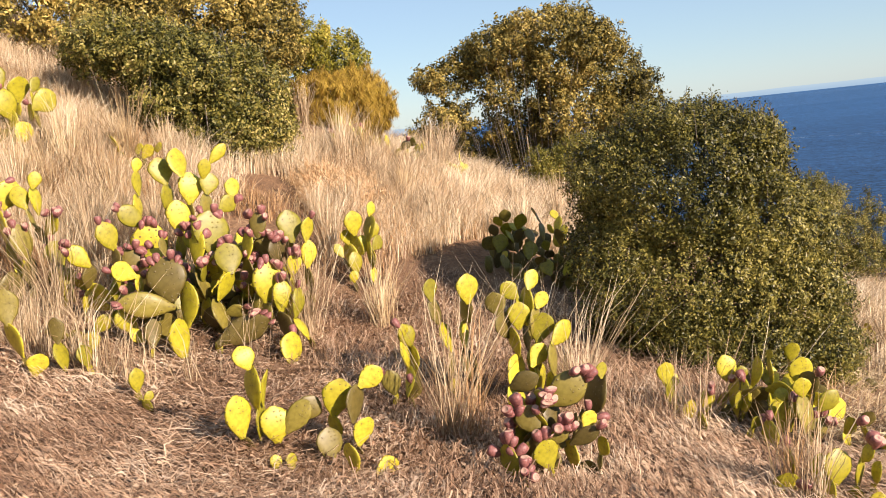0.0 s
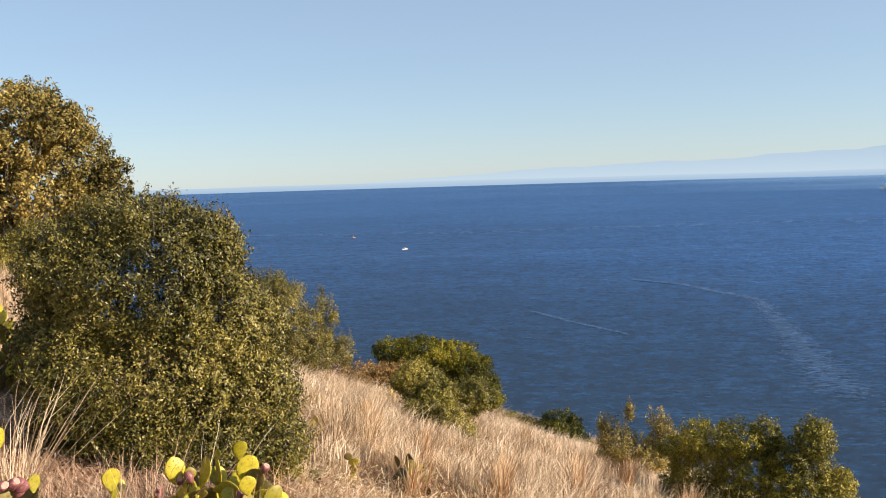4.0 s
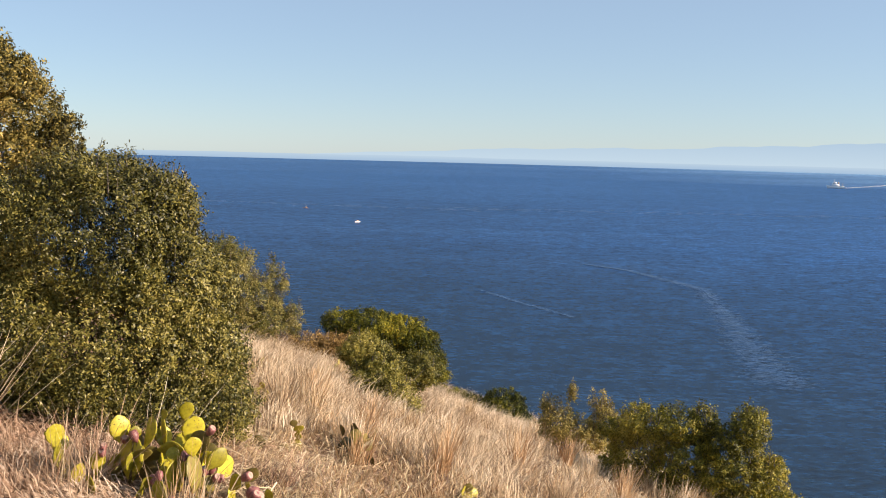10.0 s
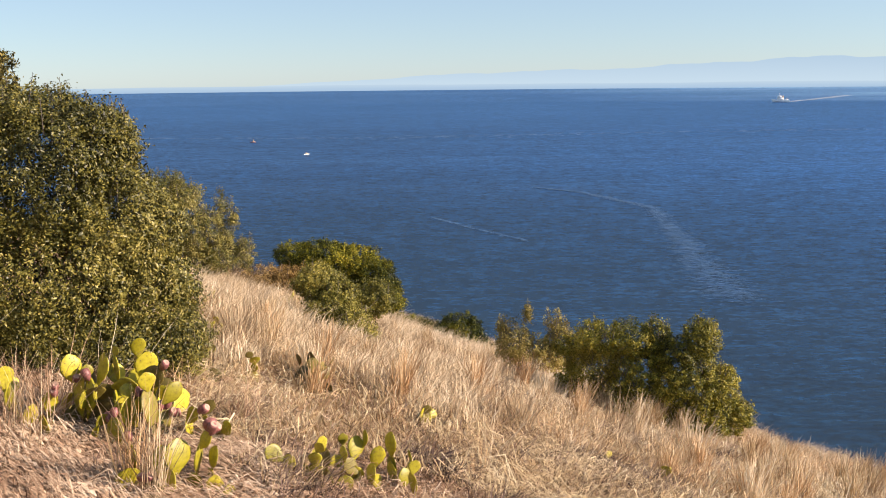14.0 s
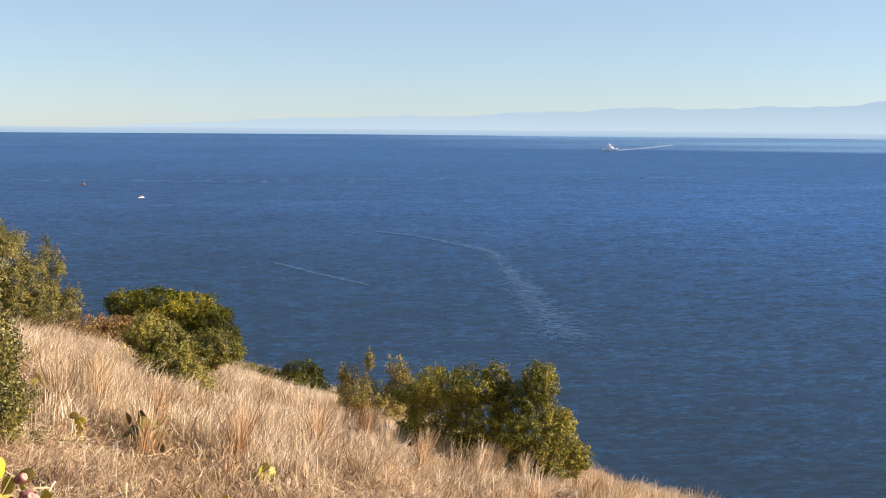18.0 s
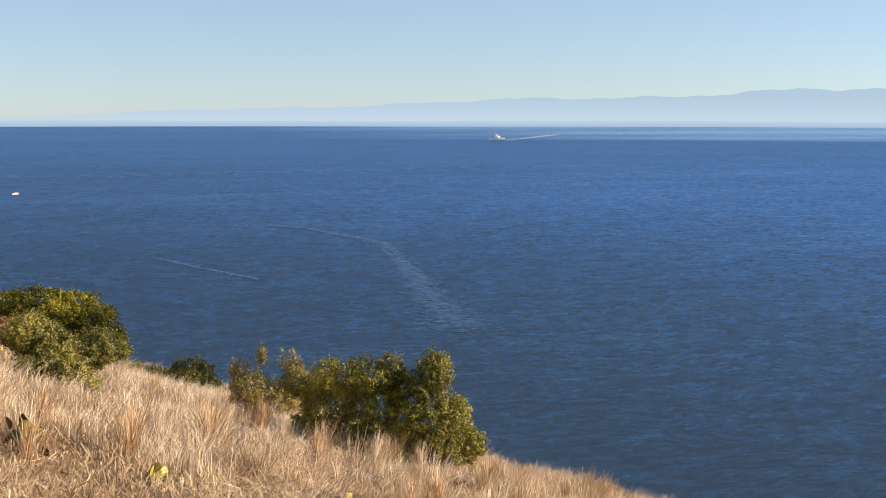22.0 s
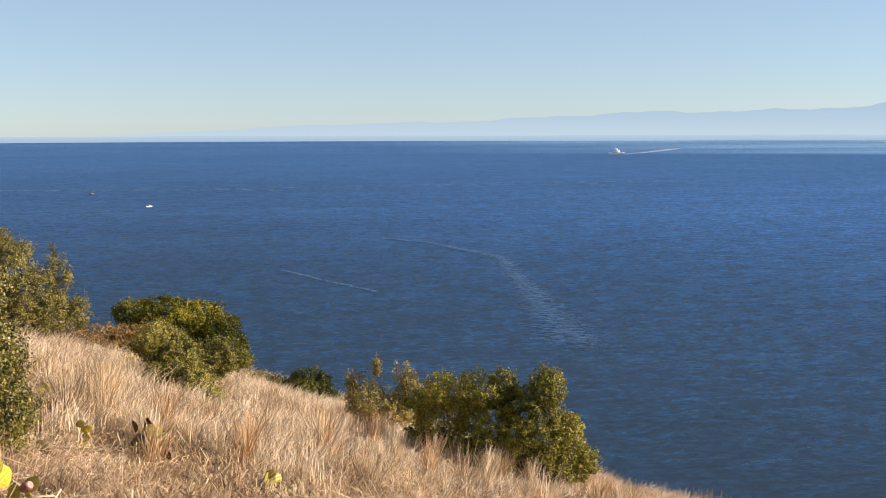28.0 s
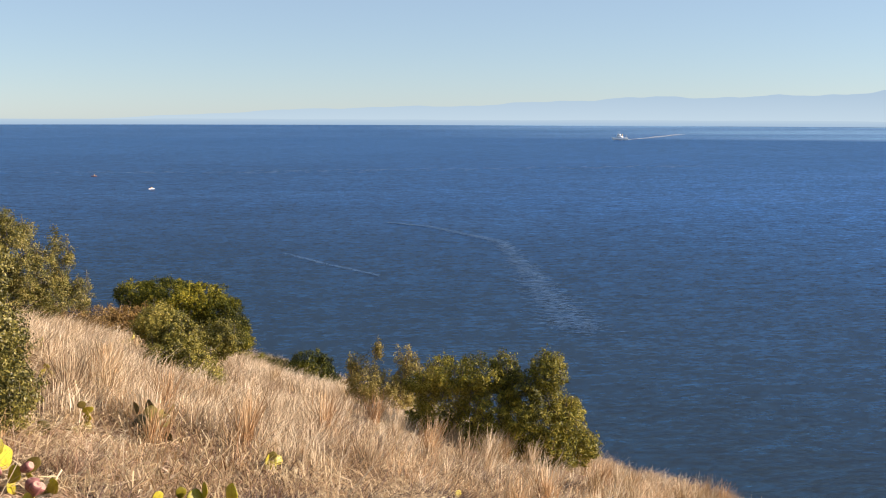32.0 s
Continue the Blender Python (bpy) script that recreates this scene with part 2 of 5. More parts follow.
SPRING = foliage("yellow_green_leaves", [(0.0, (0.035, 0.038, 0.007)), (0.4, (0.15, 0.14, 0.022)), (0.7, (0.32, 0.27, 0.045)), (0.95, (0.52, 0.43, 0.10))], 1.0, 0.2, 0.5, 0.35)
OAK = foliage("oak_leaves", [(0.0, (0.022, 0.022, 0.007)), (0.36, (0.11, 0.095, 0.024)), (0.66, (0.30, 0.23, 0.05)), (0.95, (0.66, 0.49, 0.15))], 0.45, 0.18, 0.6, 0.25)
MASTIC = foliage("mastic_leaves", [(0.0, (0.022, 0.027, 0.004)), (0.36, (0.12, 0.12, 0.014)), (0.66, (0.33, 0.285, 0.03)), (0.95, (0.58, 0.47, 0.09))], 0.8, 0.18, 0.5, 0.3)
JUNIPER = foliage("juniper_leaves", [(0.0, (0.008, 0.014, 0.002)), (0.38, (0.05, 0.06, 0.005)), (0.68, (0.18, 0.165, 0.010)), (0.95, (0.40, 0.33, 0.022))], 0.7, 0.1, 0.6, 0.2)
BROOM = foliage("broom_twigs", [(0.0, (0.18, 0.11, 0.02)), (0.5, (0.38, 0.25, 0.035)), (1.0, (0.56, 0.40, 0.06))], 0.8, 0.25, 0.6, 0.3)
HERB = foliage("withered_herbs", [(0.0, (0.035, 0.022, 0.018)), (0.6, (0.12, 0.075, 0.06)), (1.0, (0.26, 0.18, 0.14))], 1.5, 0.05, 0.8, 0.2)
SPRIG = foliage("sallow_leaves", [(0.0, (0.12, 0.10, 0.025)), (0.45, (0.34, 0.275, 0.07)), (0.95, (0.62, 0.50, 0.18))], 1.0, 0.3, 0.6, 0.25)
SCRUB = foliage("russet_leaves", [(0.0, (0.10, 0.07, 0.025)), (0.5, (0.28, 0.17, 0.05)), (1.0, (0.46, 0.31, 0.10))], 1.0, 0.25, 0.6, 0.3)
BARK = simple("grey_bark", (0.07, 0.055, 0.04), (0.2, 0.17, 0.14), 30, 0.9, 0.5)
PAD = pad_material("cactus_pad", (0.21, 0.185, 0.012), (0.40, 0.35, 0.018), (0.55, 0.465, 0.04))
# for withered pads, and for pads whose shade is painted into the colour
OLD_SHADED_PAD = pad_material("old_shaded_cactus_pad", (0.09, 0.066, 0.018), (0.155, 0.12, 0.024), (0.25, 0.205, 0.036))
FRUIT = simple("cactus_fruit", (0.15, 0.05, 0.05), (0.31, 0.125, 0.105), 5, 0.5, 0.15)
FRUIT_TOP = simple("fruit_top", (0.34, 0.2, 0.15), (0.48, 0.31, 0.23), 40, 0.7, 0.1)
FLOWER_STALK = simple("dead_stalk", (0.3, 0.22, 0.14), (0.5, 0.4, 0.28), 20, 0.8, 0.2)

# ---- building helpers ----
rng = np.random.default_rng(7)


def ground(x, y):
    """Height of the hillside: a slope down to the sea that rises to the west, hollow near the path, breaking into the cliff."""
    s = np.maximum(y + 1.6182 * x - 32.885, 0)
    z = 0.4829 - 0.3279 * x - 0.223 * y + 0.0057 * x * x * np.exp(-np.hypot(x, y) / 20)
    z = z - 1.7467 * np.exp(-((x + 6.8413) ** 2 + (y - 2.3106) ** 2) / 25.22)
    z = z - 0.0262 * s * s / (1 + 0.05 * s)
    crest = np.maximum(y - 13.0, 0)
    z = z - 0.13 * crest * crest / (1 + 0.15 * crest) / (1 + np.exp(np.clip(x + 7.0, -30, 30)))
    return z + 0.035 * np.sin(1.7 * x + 0.6 * y) * np.sin(1.3 * y - 0.5 * x) + 0.02 * np.sin(4.1 * x) * np.sin(3.7 * y + 1)


def mesh_of(name, verts, faces, mat, sides):
    """A mesh from arrays; every face has the same number of sides."""
    verts, faces = np.asarray(verts, np.float32), np.asarray(faces, np.int32)
    me = bpy.data.meshes.new(name)
    me.vertices.add(len(verts))
    me.vertices.foreach_set("co", verts.ravel())
    me.loops.add(faces.size)
    me.loops.foreach_set("vertex_index", faces.ravel())
    me.polygons.add(len(faces))
    me.polygons.foreach_set("loop_start", np.arange(0, faces.size, sides, dtype=np.int32))
    me.update(calc_edges=True)
    me.validate()
    me.materials.append(mat)
    return me


def smooth(me):
    me.polygons.foreach_set("use_smooth", np.ones(len(me.polygons), bool))
    return me


def part(name, me, parent, label="", at=None):
    ob = new(name, me)
    ob.parent = parent
    if at is not None:
        ob.matrix_basis = at
    return tagged(ob, label) if label else ob


def thing(name, x, y, label, category, group="", sink=0.03, turn=0.0):
    """An empty at the foot of a thing that stands on the hillside; its y axis points away from the path along the turn."""
    ob = new(name)
    ob.empty_display_size = 0.2
    ob.matrix_basis = pose(x, y, float(ground(x, y)) - sink, 0, 0, -turn)
    return tagged(ob, label, category, group)


def unit(v):
    return v / np.maximum(np.linalg.norm(v, axis=-1, keepdims=True), 1e-9)


def leaf_mesh(name, centres, outward, length, width, mat, r=rng, droop=0.0):
    """Many small pointed leaves, each a bent quad, facing loosely outwards."""
    k = len(centres)
    nrm = unit(outward * 1.1 + r.normal(size=(k, 3)) * 0.8 + np.array([0, 0, 0.25]))
    ax = unit(np.cross(nrm, r.normal(size=(k, 3))))
    ax[:, 2] -= droop
    ax = unit(ax)
    sd = unit(np.cross(nrm, ax))
    ln = length * r.uniform(0.6, 1.25, (k, 1))
    wd = width * r.uniform(0.7, 1.2, (k, 1))
    v = np.stack([centres - ax * ln * 0.5, centres + sd * wd * 0.5 + nrm * wd * 0.12,
                  centres + ax * ln * 0.5, centres - sd * wd * 0.5 + nrm * wd * 0.12], 1).reshape(-1, 3)
    return mesh_of(name, v, np.arange(4 * k).reshape(k, 4), mat, 4)


def tube_arrays(points, radii, sides=5):
    pts, n = np.asarray(points, float), len(points)
    d = unit(np.gradient(pts, axis=0))
    a = unit(np.cross(d, np.array([0.31, 0.87, 0.38])))
    b = np.cross(d, a)
    th = np.linspace(0, 2 * np.pi, sides, endpoint=False)
    ring = a[:, None] * np.cos(th)[None, :, None] + b[:, None] * np.sin(th)[None, :, None]
    v = (pts[:, None] + ring * np.asarray(radii)[:, None, None]).reshape(-1, 3)
    i, j = np.meshgrid(np.arange(n - 1), np.arange(sides), indexing="ij")
    q = np.stack([i * sides + j, i * sides + (j + 1) % sides, (i + 1) * sides + (j + 1) % sides, (i + 1) * sides + j], -1).reshape(-1, 4)
    return v, q


def tubes_mesh(name, lines, mat, sides=5):
    vs, qs, o = [], [], 0
    for pts, rad in lines:
        v, q = tube_arrays(pts, rad, sides)
        vs.append(v)
        qs.append(q + o)
        o += len(v)
    return smooth(mesh_of(name, np.concatenate(vs), np.concatenate(qs), mat, 4))


def shrub(name, x, y, turn, lobes, leaves, size, mat, label, category, seed, clump=0.16, bark=BARK, slim=0.45, limbs=40, whips=0, group="", droop=0.0, fill=0.25, bunch=60, spray=1.5):
    """A shrub or tree: limbs from the foot into every lobe, and a crown of leafy twigs with an uneven outline and gaps.
    lobes: (right, away, up, half width, half depth, half height) in metres from the foot."""
    r = np.random.default_rng(seed)
    root = thing(name, x, y, label, category, group, 0.05, turn)
    ca, sn = math.cos(radians(turn)), math.sin(radians(turn))
    foot_z = float(ground(x, y)) - 0.05
    lb = np.array(lobes, float)
    c, h = lb[:, :3], lb[:, 3:]
    area = h[:, 0] * h[:, 2] + h[:, 1] * h[:, 2] + h[:, 0] * h[:, 1]
    mean_r = h.mean()
    n_cl = int(max(30, leaves / bunch))
    # twigs start near the skin of the lobes, some inside; few deep within a neighbouring lobe
    m = n_cl * 3
    pick = r.choice(len(lb), m, p=area / area.sum())
    d = unit(r.normal(size=(m, 3)))
    rad = np.where(r.random(m) < fill, r.uniform(0.25, 0.8, m), r.uniform(0.8, 1.0, m))
    bump = 1 + 0.10 * np.sin(d[:, 0] * 5.1 + seed) * np.sin(d[:, 2] * 6.3 + seed * 2) + 0.08 * np.sin(d[:, 1] * 9.7 + d[:, 0] * 7)
    cc = c[pick] + d * h[pick] * (rad * bump)[:, None]
    deep = np.min(np.linalg.norm((cc[:, None] - c[None]) / h[None], axis=2), axis=1)
    keep = (deep > 0.72) | (r.random(m) < fill)
    cc, d = cc[keep][:n_cl], d[keep][:n_cl]
    n_cl = len(cc)

    def floor_at(p):
        return ground(x + p[:, 0] * ca + p[:, 1] * sn, y - p[:, 0] * sn + p[:, 1] * ca) - foot_z

    fl = floor_at(cc)
    low = cc[:, 2] < fl + 0.08
    cc[low, 2] = fl[low] + r.uniform(0.05, 0.3, low.sum())
    per = max(4, leaves // n_cl)
    twig = unit(d + np.array([0, 0, 0.5]) + r.normal(size=(n_cl, 3)) * 0.45)
    reach = clump * spray * r.uniform(0.45, 1.35, (n_cl, 1, 1))
    k = r.uniform(-0.75, 0.55, (n_cl, per, 1))
    pts = cc[:, None] + twig[:, None] * k * reach + r.normal(size=(n_cl, per, 3)) * clump * 0.36 * (1.15 - 0.55 * (k + 0.75))
    out = np.repeat(d[:, None], per, 1)
    pts, out = pts.reshape(-1, 3), out.reshape(-1, 3)
    lines = []
    if whips:
        # thin upright shoots that stand out of the crown, with sparse leaves
        tips = []
        for _ in range(whips):
            k = r.integers(len(lb))
            a0 = c[k] + unit(r.normal(size=3) * [1, 1, 0.3] + [0, 0, 1.2]) * h[k] * 0.9
            up = np.array([r.normal() * 0.15, r.normal() * 0.15, 1]) * clump * r.uniform(0.8, 2.2)
            lines.append((np.stack([a0 - up * (1 - q) * 0.6 + up * q for q in np.linspace(0, 1, 7)]), np.linspace(0.006, 0.002, 7) * size / 0.035))
            tips.append(a0 + up * r.uniform(0.05, 1, (14, 1)) + r.normal(size=(14, 3)) * size * 0.55)
        tips = np.concatenate(tips)
        pts, out = np.concatenate([pts, tips]), np.concatenate([out, unit(r.normal(size=tips.shape))])
    pts[:, 2] = np.maximum(pts[:, 2], floor_at(pts) + 0.01)
    part("crown", leaf_mesh("crown", pts, out, size, size * slim, mat, r, droop), root)
    for k in range(limbs):
        end = cc[r.integers(n_cl)]
        foot = np.array([r.normal() * 0.10 * mean_r, r.normal() * 0.10 * mean_r, 0.0])
        mid = foot + (end - foot) * 0.5 + r.normal(size=3) * 0.1 * mean_r + np.array([0, 0, 0.12 * mean_r])
        t = np.linspace(0, 1, 7)[:, None]
        pp = foot * (1 - t) ** 2 + 2 * mid * t * (1 - t) + end * t ** 2
        w = (0.045 if k < 5 else 0.018) * max(mean_r, 0.35)
        lines.append((pp, np.linspace(w, w * 0.2, 7)))
    part("trunk" if category == "tree" else "branchwork", tubes_mesh("branchwork", lines, bark, 5), root)
    return root


# ---- prickly pears ----
def pad_mesh(seed, mat):
    """One cactus joint, 1 m tall from its stem end, flat and egg-shaped with a rounded rim."""
    r = np.random.default_rng(seed)
    rows, cols = 11, 12
    v = []
    for i in range(rows):
        t = i / (rows - 1)
        s = t ** 1.25
        half = 0.41 * (math.sin(math.pi * min(max(s, 0.02), 0.985)) ** 0.58) * (0.9 + 0.12 * t) * (1 + 0.05 * math.sin(3 * t + seed))
        thick = 0.055 * (math.sin(math.pi * min(max(t, 0.03), 0.97)) ** 0.45)
        bend = 0.07 * math.sin(seed * 2.1) * (t - 0.5) ** 2 * 4
        for k in range(cols):
            a = 2 * math.pi * k / cols
            px, py = half * math.cos(a), thick * math.sin(a)
            v.append((px * (1 + 0.04 * r.normal() * (abs(math.cos(a)) > 0.9)), py + bend + 0.12 * px * px * math.sin(seed), t))
    i, j = np.meshgrid(np.arange(rows - 1), np.arange(cols), indexing="ij")
    q = np.stack([i * cols + j, i * cols + (j + 1) % cols, (i + 1) * cols + (j + 1) % cols, (i + 1) * cols + j], -1).reshape(-1, 4)
    return smooth(mesh_of("pad", v, q, mat, 4))


def fruit_mesh(seed):
    r = np.random.default_rng(seed)
    prof = [(0.0, 0.012), (0.25, 0.30), (0.55, 0.42), (0.85, 0.40), (1.0, 0.30), (0.94, 0.20), (0.92, 0.01)]
    cols, v = 9, []
    for z, w in prof:
        for k in range(cols):
            a = 2 * math.pi * k / cols
            v.append((w * math.cos(a) * (1 + 0.05 * r.normal()), w * math.sin(a) * (1 + 0.05 * r.normal()), z * 1.15))
    n = len(prof)
    i, j = np.meshgrid(np.arange(n - 1), np.arange(cols), indexing="ij")
    q = np.stack([i * cols + j, i * cols + (j + 1) % cols, (i + 1) * cols + (j + 1) % cols, (i + 1) * cols + j], -1).reshape(-1, 4)
    me = mesh_of("fruit", v, q, FRUIT, 4)
    me.materials.append(FRUIT_TOP)
    idx = np.zeros(len(q), np.int32)
    idx[4 * cols:] = 1
    me.polygons.foreach_set("material_index", idx)
    return smooth(me)


PADS = [pad_mesh(s, PAD) for s in (1, 2, 3, 4, 5, 6)]
OLD_SHADED_PADS = [pad_mesh(s, OLD_SHADED_PAD) for s in (7, 8, 9)]
FRUITS = [fruit_mesh(s) for s in (1, 2, 3)]


def add_pad(root, at, length, r, broad=1.0, fruits=0, old=False):
    """A pad under its cactus, with its fruits along the upper rim."""
    kinds = OLD_SHADED_PADS if old else PADS
    p = part("pad", kinds[r.integers(len(kinds))], root, "brown pad, withered with shade painted in" if old else "", at @ Matrix.Diagonal((length * broad, length, length, 1)))
    for _ in range(fruits + (fruits > 2) * 2):
        a = r.uniform(-1.15, 1.15)
        px, pz = 0.33 * math.sin(a), 0.56 + 0.40 * math.cos(a)
        s = r.uniform(0.052, 0.074) / length
        m = Matrix.Translation((px, 0, pz - 0.02)) @ Euler((r.normal() * 0.25, a * 0.9, r.uniform(0, 6))).to_matrix().to_4x4()
        part("fruit", FRUITS[r.integers(3)], p, "purple-red prickly pear fruit", m @ Matrix.Diagonal((s / broad, s, s, 1)))
    return p


def grown_cactus(x, y, turn, label, seed, pads, length, wide, deep, high, fruit=0.0, roots=None, dark_share=0.12, group="prickly pears on the slope"):
    """A cactus grown joint by joint inside a mound of that half width, half depth and height: rooted pads lean out,
    and each new one sits on the rim of one that is there."""
    r = np.random.default_rng(seed)
    root = thing("prickly_pear", x, y, label, "cactus", group, 0.02, turn)
    ca, sa_ = math.cos(radians(turn)), math.sin(radians(turn))
    foot_z = float(ground(x, y))

    def floor_at(u, v):
        return float(ground(x + u * ca + v * sa_, y - u * sa_ + v * ca)) - foot_z

    placed, centres = [], []
    roots = roots or max(2, int(pads * 0.28))
    tries = 0
    while len(placed) < pads and tries < pads * 40:
        tries += 1
        if len(placed) < roots:
            u, v = r.uniform(-0.85, 0.85) * wide, r.uniform(-0.85, 0.85) * deep
            if (u / wide) ** 2 + (v / deep) ** 2 > 0.8:
                continue
            base = Vector((u, v, floor_at(u, v)))
            q = Euler((r.normal() * 0.35, 0.5 * u / wide + r.normal() * 0.35, r.normal() * 0.75)).to_matrix().to_4x4()
            ln, lev = length * r.uniform(0.85, 1.15), 0
        else:
            at0, l0, lev0 = placed[r.integers(len(placed))]
            a = r.uniform(-1.2, 1.2)
            base = at0 @ Vector((0.31 * math.sin(a) * l0, 0, (0.55 + 0.42 * math.cos(a)) * l0))
            q = at0.to_3x3().to_4x4() @ Euler((r.normal() * 0.4, a * 0.7 + r.normal() * 0.25, r.normal() * 0.55)).to_matrix().to_4x4()
            ln, lev = length * r.uniform(0.62, 1.05), lev0 + 1
        at = Matrix.Translation(base) @ q
        c = at @ Vector((0, 0, 0.5 * ln))
        lift = (c.z - floor_at(c.x, c.y)) / high
        if lift < 0.02 or (c.x / wide) ** 2 + (c.y / deep) ** 2 + max(lift - 0.15, 0) ** 2 * 1.1 > 1.0:
            continue
        if (q @ Vector((0, 0, 1))).z < -0.1 or any((c - o).length < 0.36 * length for o in centres):
            continue
        placed.append((at, ln, lev))
        centres.append(c)
    for at, ln, lev in placed:
        n = int(r.integers(1, 5)) if lev > 0 and r.random() < fruit else 0
        add_pad(root, at, ln, r, r.uniform(0.88, 1.12), n, r.random() < (dark_share if lev > 0 else dark_share * 2.5))
    return root

def set_pads(x, y, turn, label, seed, rows, old=(), group="prickly pears on the slope"):
    """A cactus pad by pad: centre right, away and up from the foot, length, breadth, lean to the right, turn, fruits.
    A pad that would hang free stands on older pads that reach down to the soil."""
    r = np.random.default_rng(seed)
    root = thing("prickly_pear", x, y, label, "cactus", group, 0.02, turn)
    ca, sn = math.cos(radians(turn)), math.sin(radians(turn))
    foot_z = float(ground(x, y)) - 0.02

    def floor_at(u, v):
        return float(ground(x + u * ca + v * sn, y - u * sn + v * ca)) - foot_z

    placed = []
    for k, (rx, aw, up, ln, broad, lean, yaw, fruits) in enumerate(rows):
        q = pose(0, 0, 0, r.normal() * 8, lean, yaw)
        base = Vector((rx, aw, up)) - q @ Vector((0, 0, 0.5 * ln))
        at = Matrix.Translation(base) @ q
        placed.append((at, ln))
        add_pad(root, at, ln, r, broad, fruits, k in old)
    todo = [at.translation.copy() for at, ln in placed]
    while todo:
        p = todo.pop()
        if p.z < floor_at(p.x, p.y) + 0.04:
            continue
        if any((at @ Vector((0, 0, 0.6 * ln)) - p).length < 0.5 * ln and at.translation.z < p.z - 0.04 for at, ln in placed):
            continue
        ln = min(r.uniform(0.18, 0.28), max(p.z - floor_at(p.x, p.y), 0.12))
        q = pose(0, 0, 0, r.normal() * 12, r.normal() * 18 + 12 * p.x, r.choice((-1, 1)) * r.uniform(48, 78))
        at = Matrix.Translation(p + Vector((0, 0.02, 0)) - q @ Vector((0, 0, 0.93 * ln))) @ q
        placed.append((at, ln))
        add_pad(root, at, ln, r, r.uniform(0.85, 1.1), 0, r.random() < 0.4)
        todo.append(at.translation.copy())
    return root


# ---- the ground, the sea and the far shore ----
def axis(lo, hi, near_lo, near_hi, step, n_far):
    near = np.arange(near_lo, near_hi + 1e-6, step)
    t = np.linspace(0, 1, n_far + 1)[1:]
    return np.concatenate([(near_lo + (lo - near_lo) * t ** 2)[::-1], near, near_hi + (hi - near_hi) * t ** 2])


gx, gy = axis(-420, 420, -22, 16, 0.22, 26), axis(-400, 460, -6, 40, 0.24, 26)
GX, GY = np.meshgrid(gx, gy)
GZ = ground(GX, GY)
GZ = np.where(GZ > 45, 45 + (GZ - 45) * 0.1, GZ)
GZ = np.maximum(GZ, -62)
i, j = np.meshgrid(np.arange(len(gy) - 1), np.arange(len(gx) - 1), indexing="ij")
o = i * len(gx) + j
quads = np.stack([o, o + 1, o + len(gx) + 1, o + len(gx)], -1).reshape(-1, 4)
tagged(new("ground", smooth(mesh_of("ground", np.stack([GX, GY, GZ], -1).reshape(-1, 3), quads, SOIL, 4))),
       "dry stony hillside with straw-coloured soil", "ground", kind="structure")

SEA_Z = -48.4
rings, spokes = np.concatenate([[0.0], np.geomspace(40, 4900, 24)]), 96
th = np.linspace(0, 2 * np.pi, spokes, endpoint=False)
sv = np.stack([rings[:, None] * np.cos(th), rings[:, None] * np.sin(th), np.full((len(rings), spokes), SEA_Z)], -1).reshape(-1, 3)
i, j = np.meshgrid(np.arange(len(rings) - 1), np.arange(spokes), indexing="ij")
sq = np.stack([i * spokes + j, i * spokes + (j + 1) % spokes, (i + 1) * spokes + (j + 1) % spokes, (i + 1) * spokes + j], -1).reshape(-1, 4)
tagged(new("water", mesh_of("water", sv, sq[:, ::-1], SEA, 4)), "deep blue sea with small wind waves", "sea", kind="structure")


# self-lit colour standing for the haze over far things, graded by height
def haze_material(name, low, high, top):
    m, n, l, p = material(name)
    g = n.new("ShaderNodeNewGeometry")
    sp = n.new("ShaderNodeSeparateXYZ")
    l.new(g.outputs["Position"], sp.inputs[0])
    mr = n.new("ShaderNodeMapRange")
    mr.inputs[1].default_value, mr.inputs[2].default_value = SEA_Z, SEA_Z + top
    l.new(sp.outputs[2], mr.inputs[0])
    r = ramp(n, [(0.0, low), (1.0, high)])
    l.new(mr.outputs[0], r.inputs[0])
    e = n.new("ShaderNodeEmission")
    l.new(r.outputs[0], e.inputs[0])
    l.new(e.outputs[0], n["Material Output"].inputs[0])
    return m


def far_ridge(name, dist, lo, hi, height, mat, seed, label):
    az = np.radians(np.linspace(lo, hi, 260))
    k = np.linspace(0, 1, 260)
    hgt = height(np.degrees(az))
    for a, f in ((0.05, 5), (0.035, 13), (0.02, 31), (0.01, 67)):
        hgt = hgt * (1 + a * np.sin(f * k * 6.28 + seed * f))
    bx, by = np.sin(az) * dist, np.cos(az) * dist
    v = np.concatenate([np.stack([bx, by, np.full_like(bx, SEA_Z - 2)], 1), np.stack([bx * 1.004, by * 1.004, SEA_Z + hgt], 1),
                        np.stack([bx * 1.012, by * 1.012, np.full_like(bx, SEA_Z - 2)], 1)])
    a = np.arange(259)
    q = np.concatenate([np.stack([a, a + 1, a + 261, a + 260], 1), np.stack([a + 260, a + 261, a + 521, a + 520], 1)])
    return tagged(new(name, smooth(mesh_of(name, v, q, mat, 4))), label, "mountains", kind="structure")


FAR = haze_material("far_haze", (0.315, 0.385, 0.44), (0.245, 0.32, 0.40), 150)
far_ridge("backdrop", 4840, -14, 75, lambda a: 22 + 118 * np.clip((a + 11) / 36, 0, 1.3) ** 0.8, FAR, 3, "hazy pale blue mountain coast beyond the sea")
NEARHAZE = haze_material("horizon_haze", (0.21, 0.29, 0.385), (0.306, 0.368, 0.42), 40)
far_ridge("backdrop_haze", 4800, -70, 75, lambda a: 26 + 0 * a, NEARHAZE, 5, "low strip painted with the pale haze of the sea horizon")

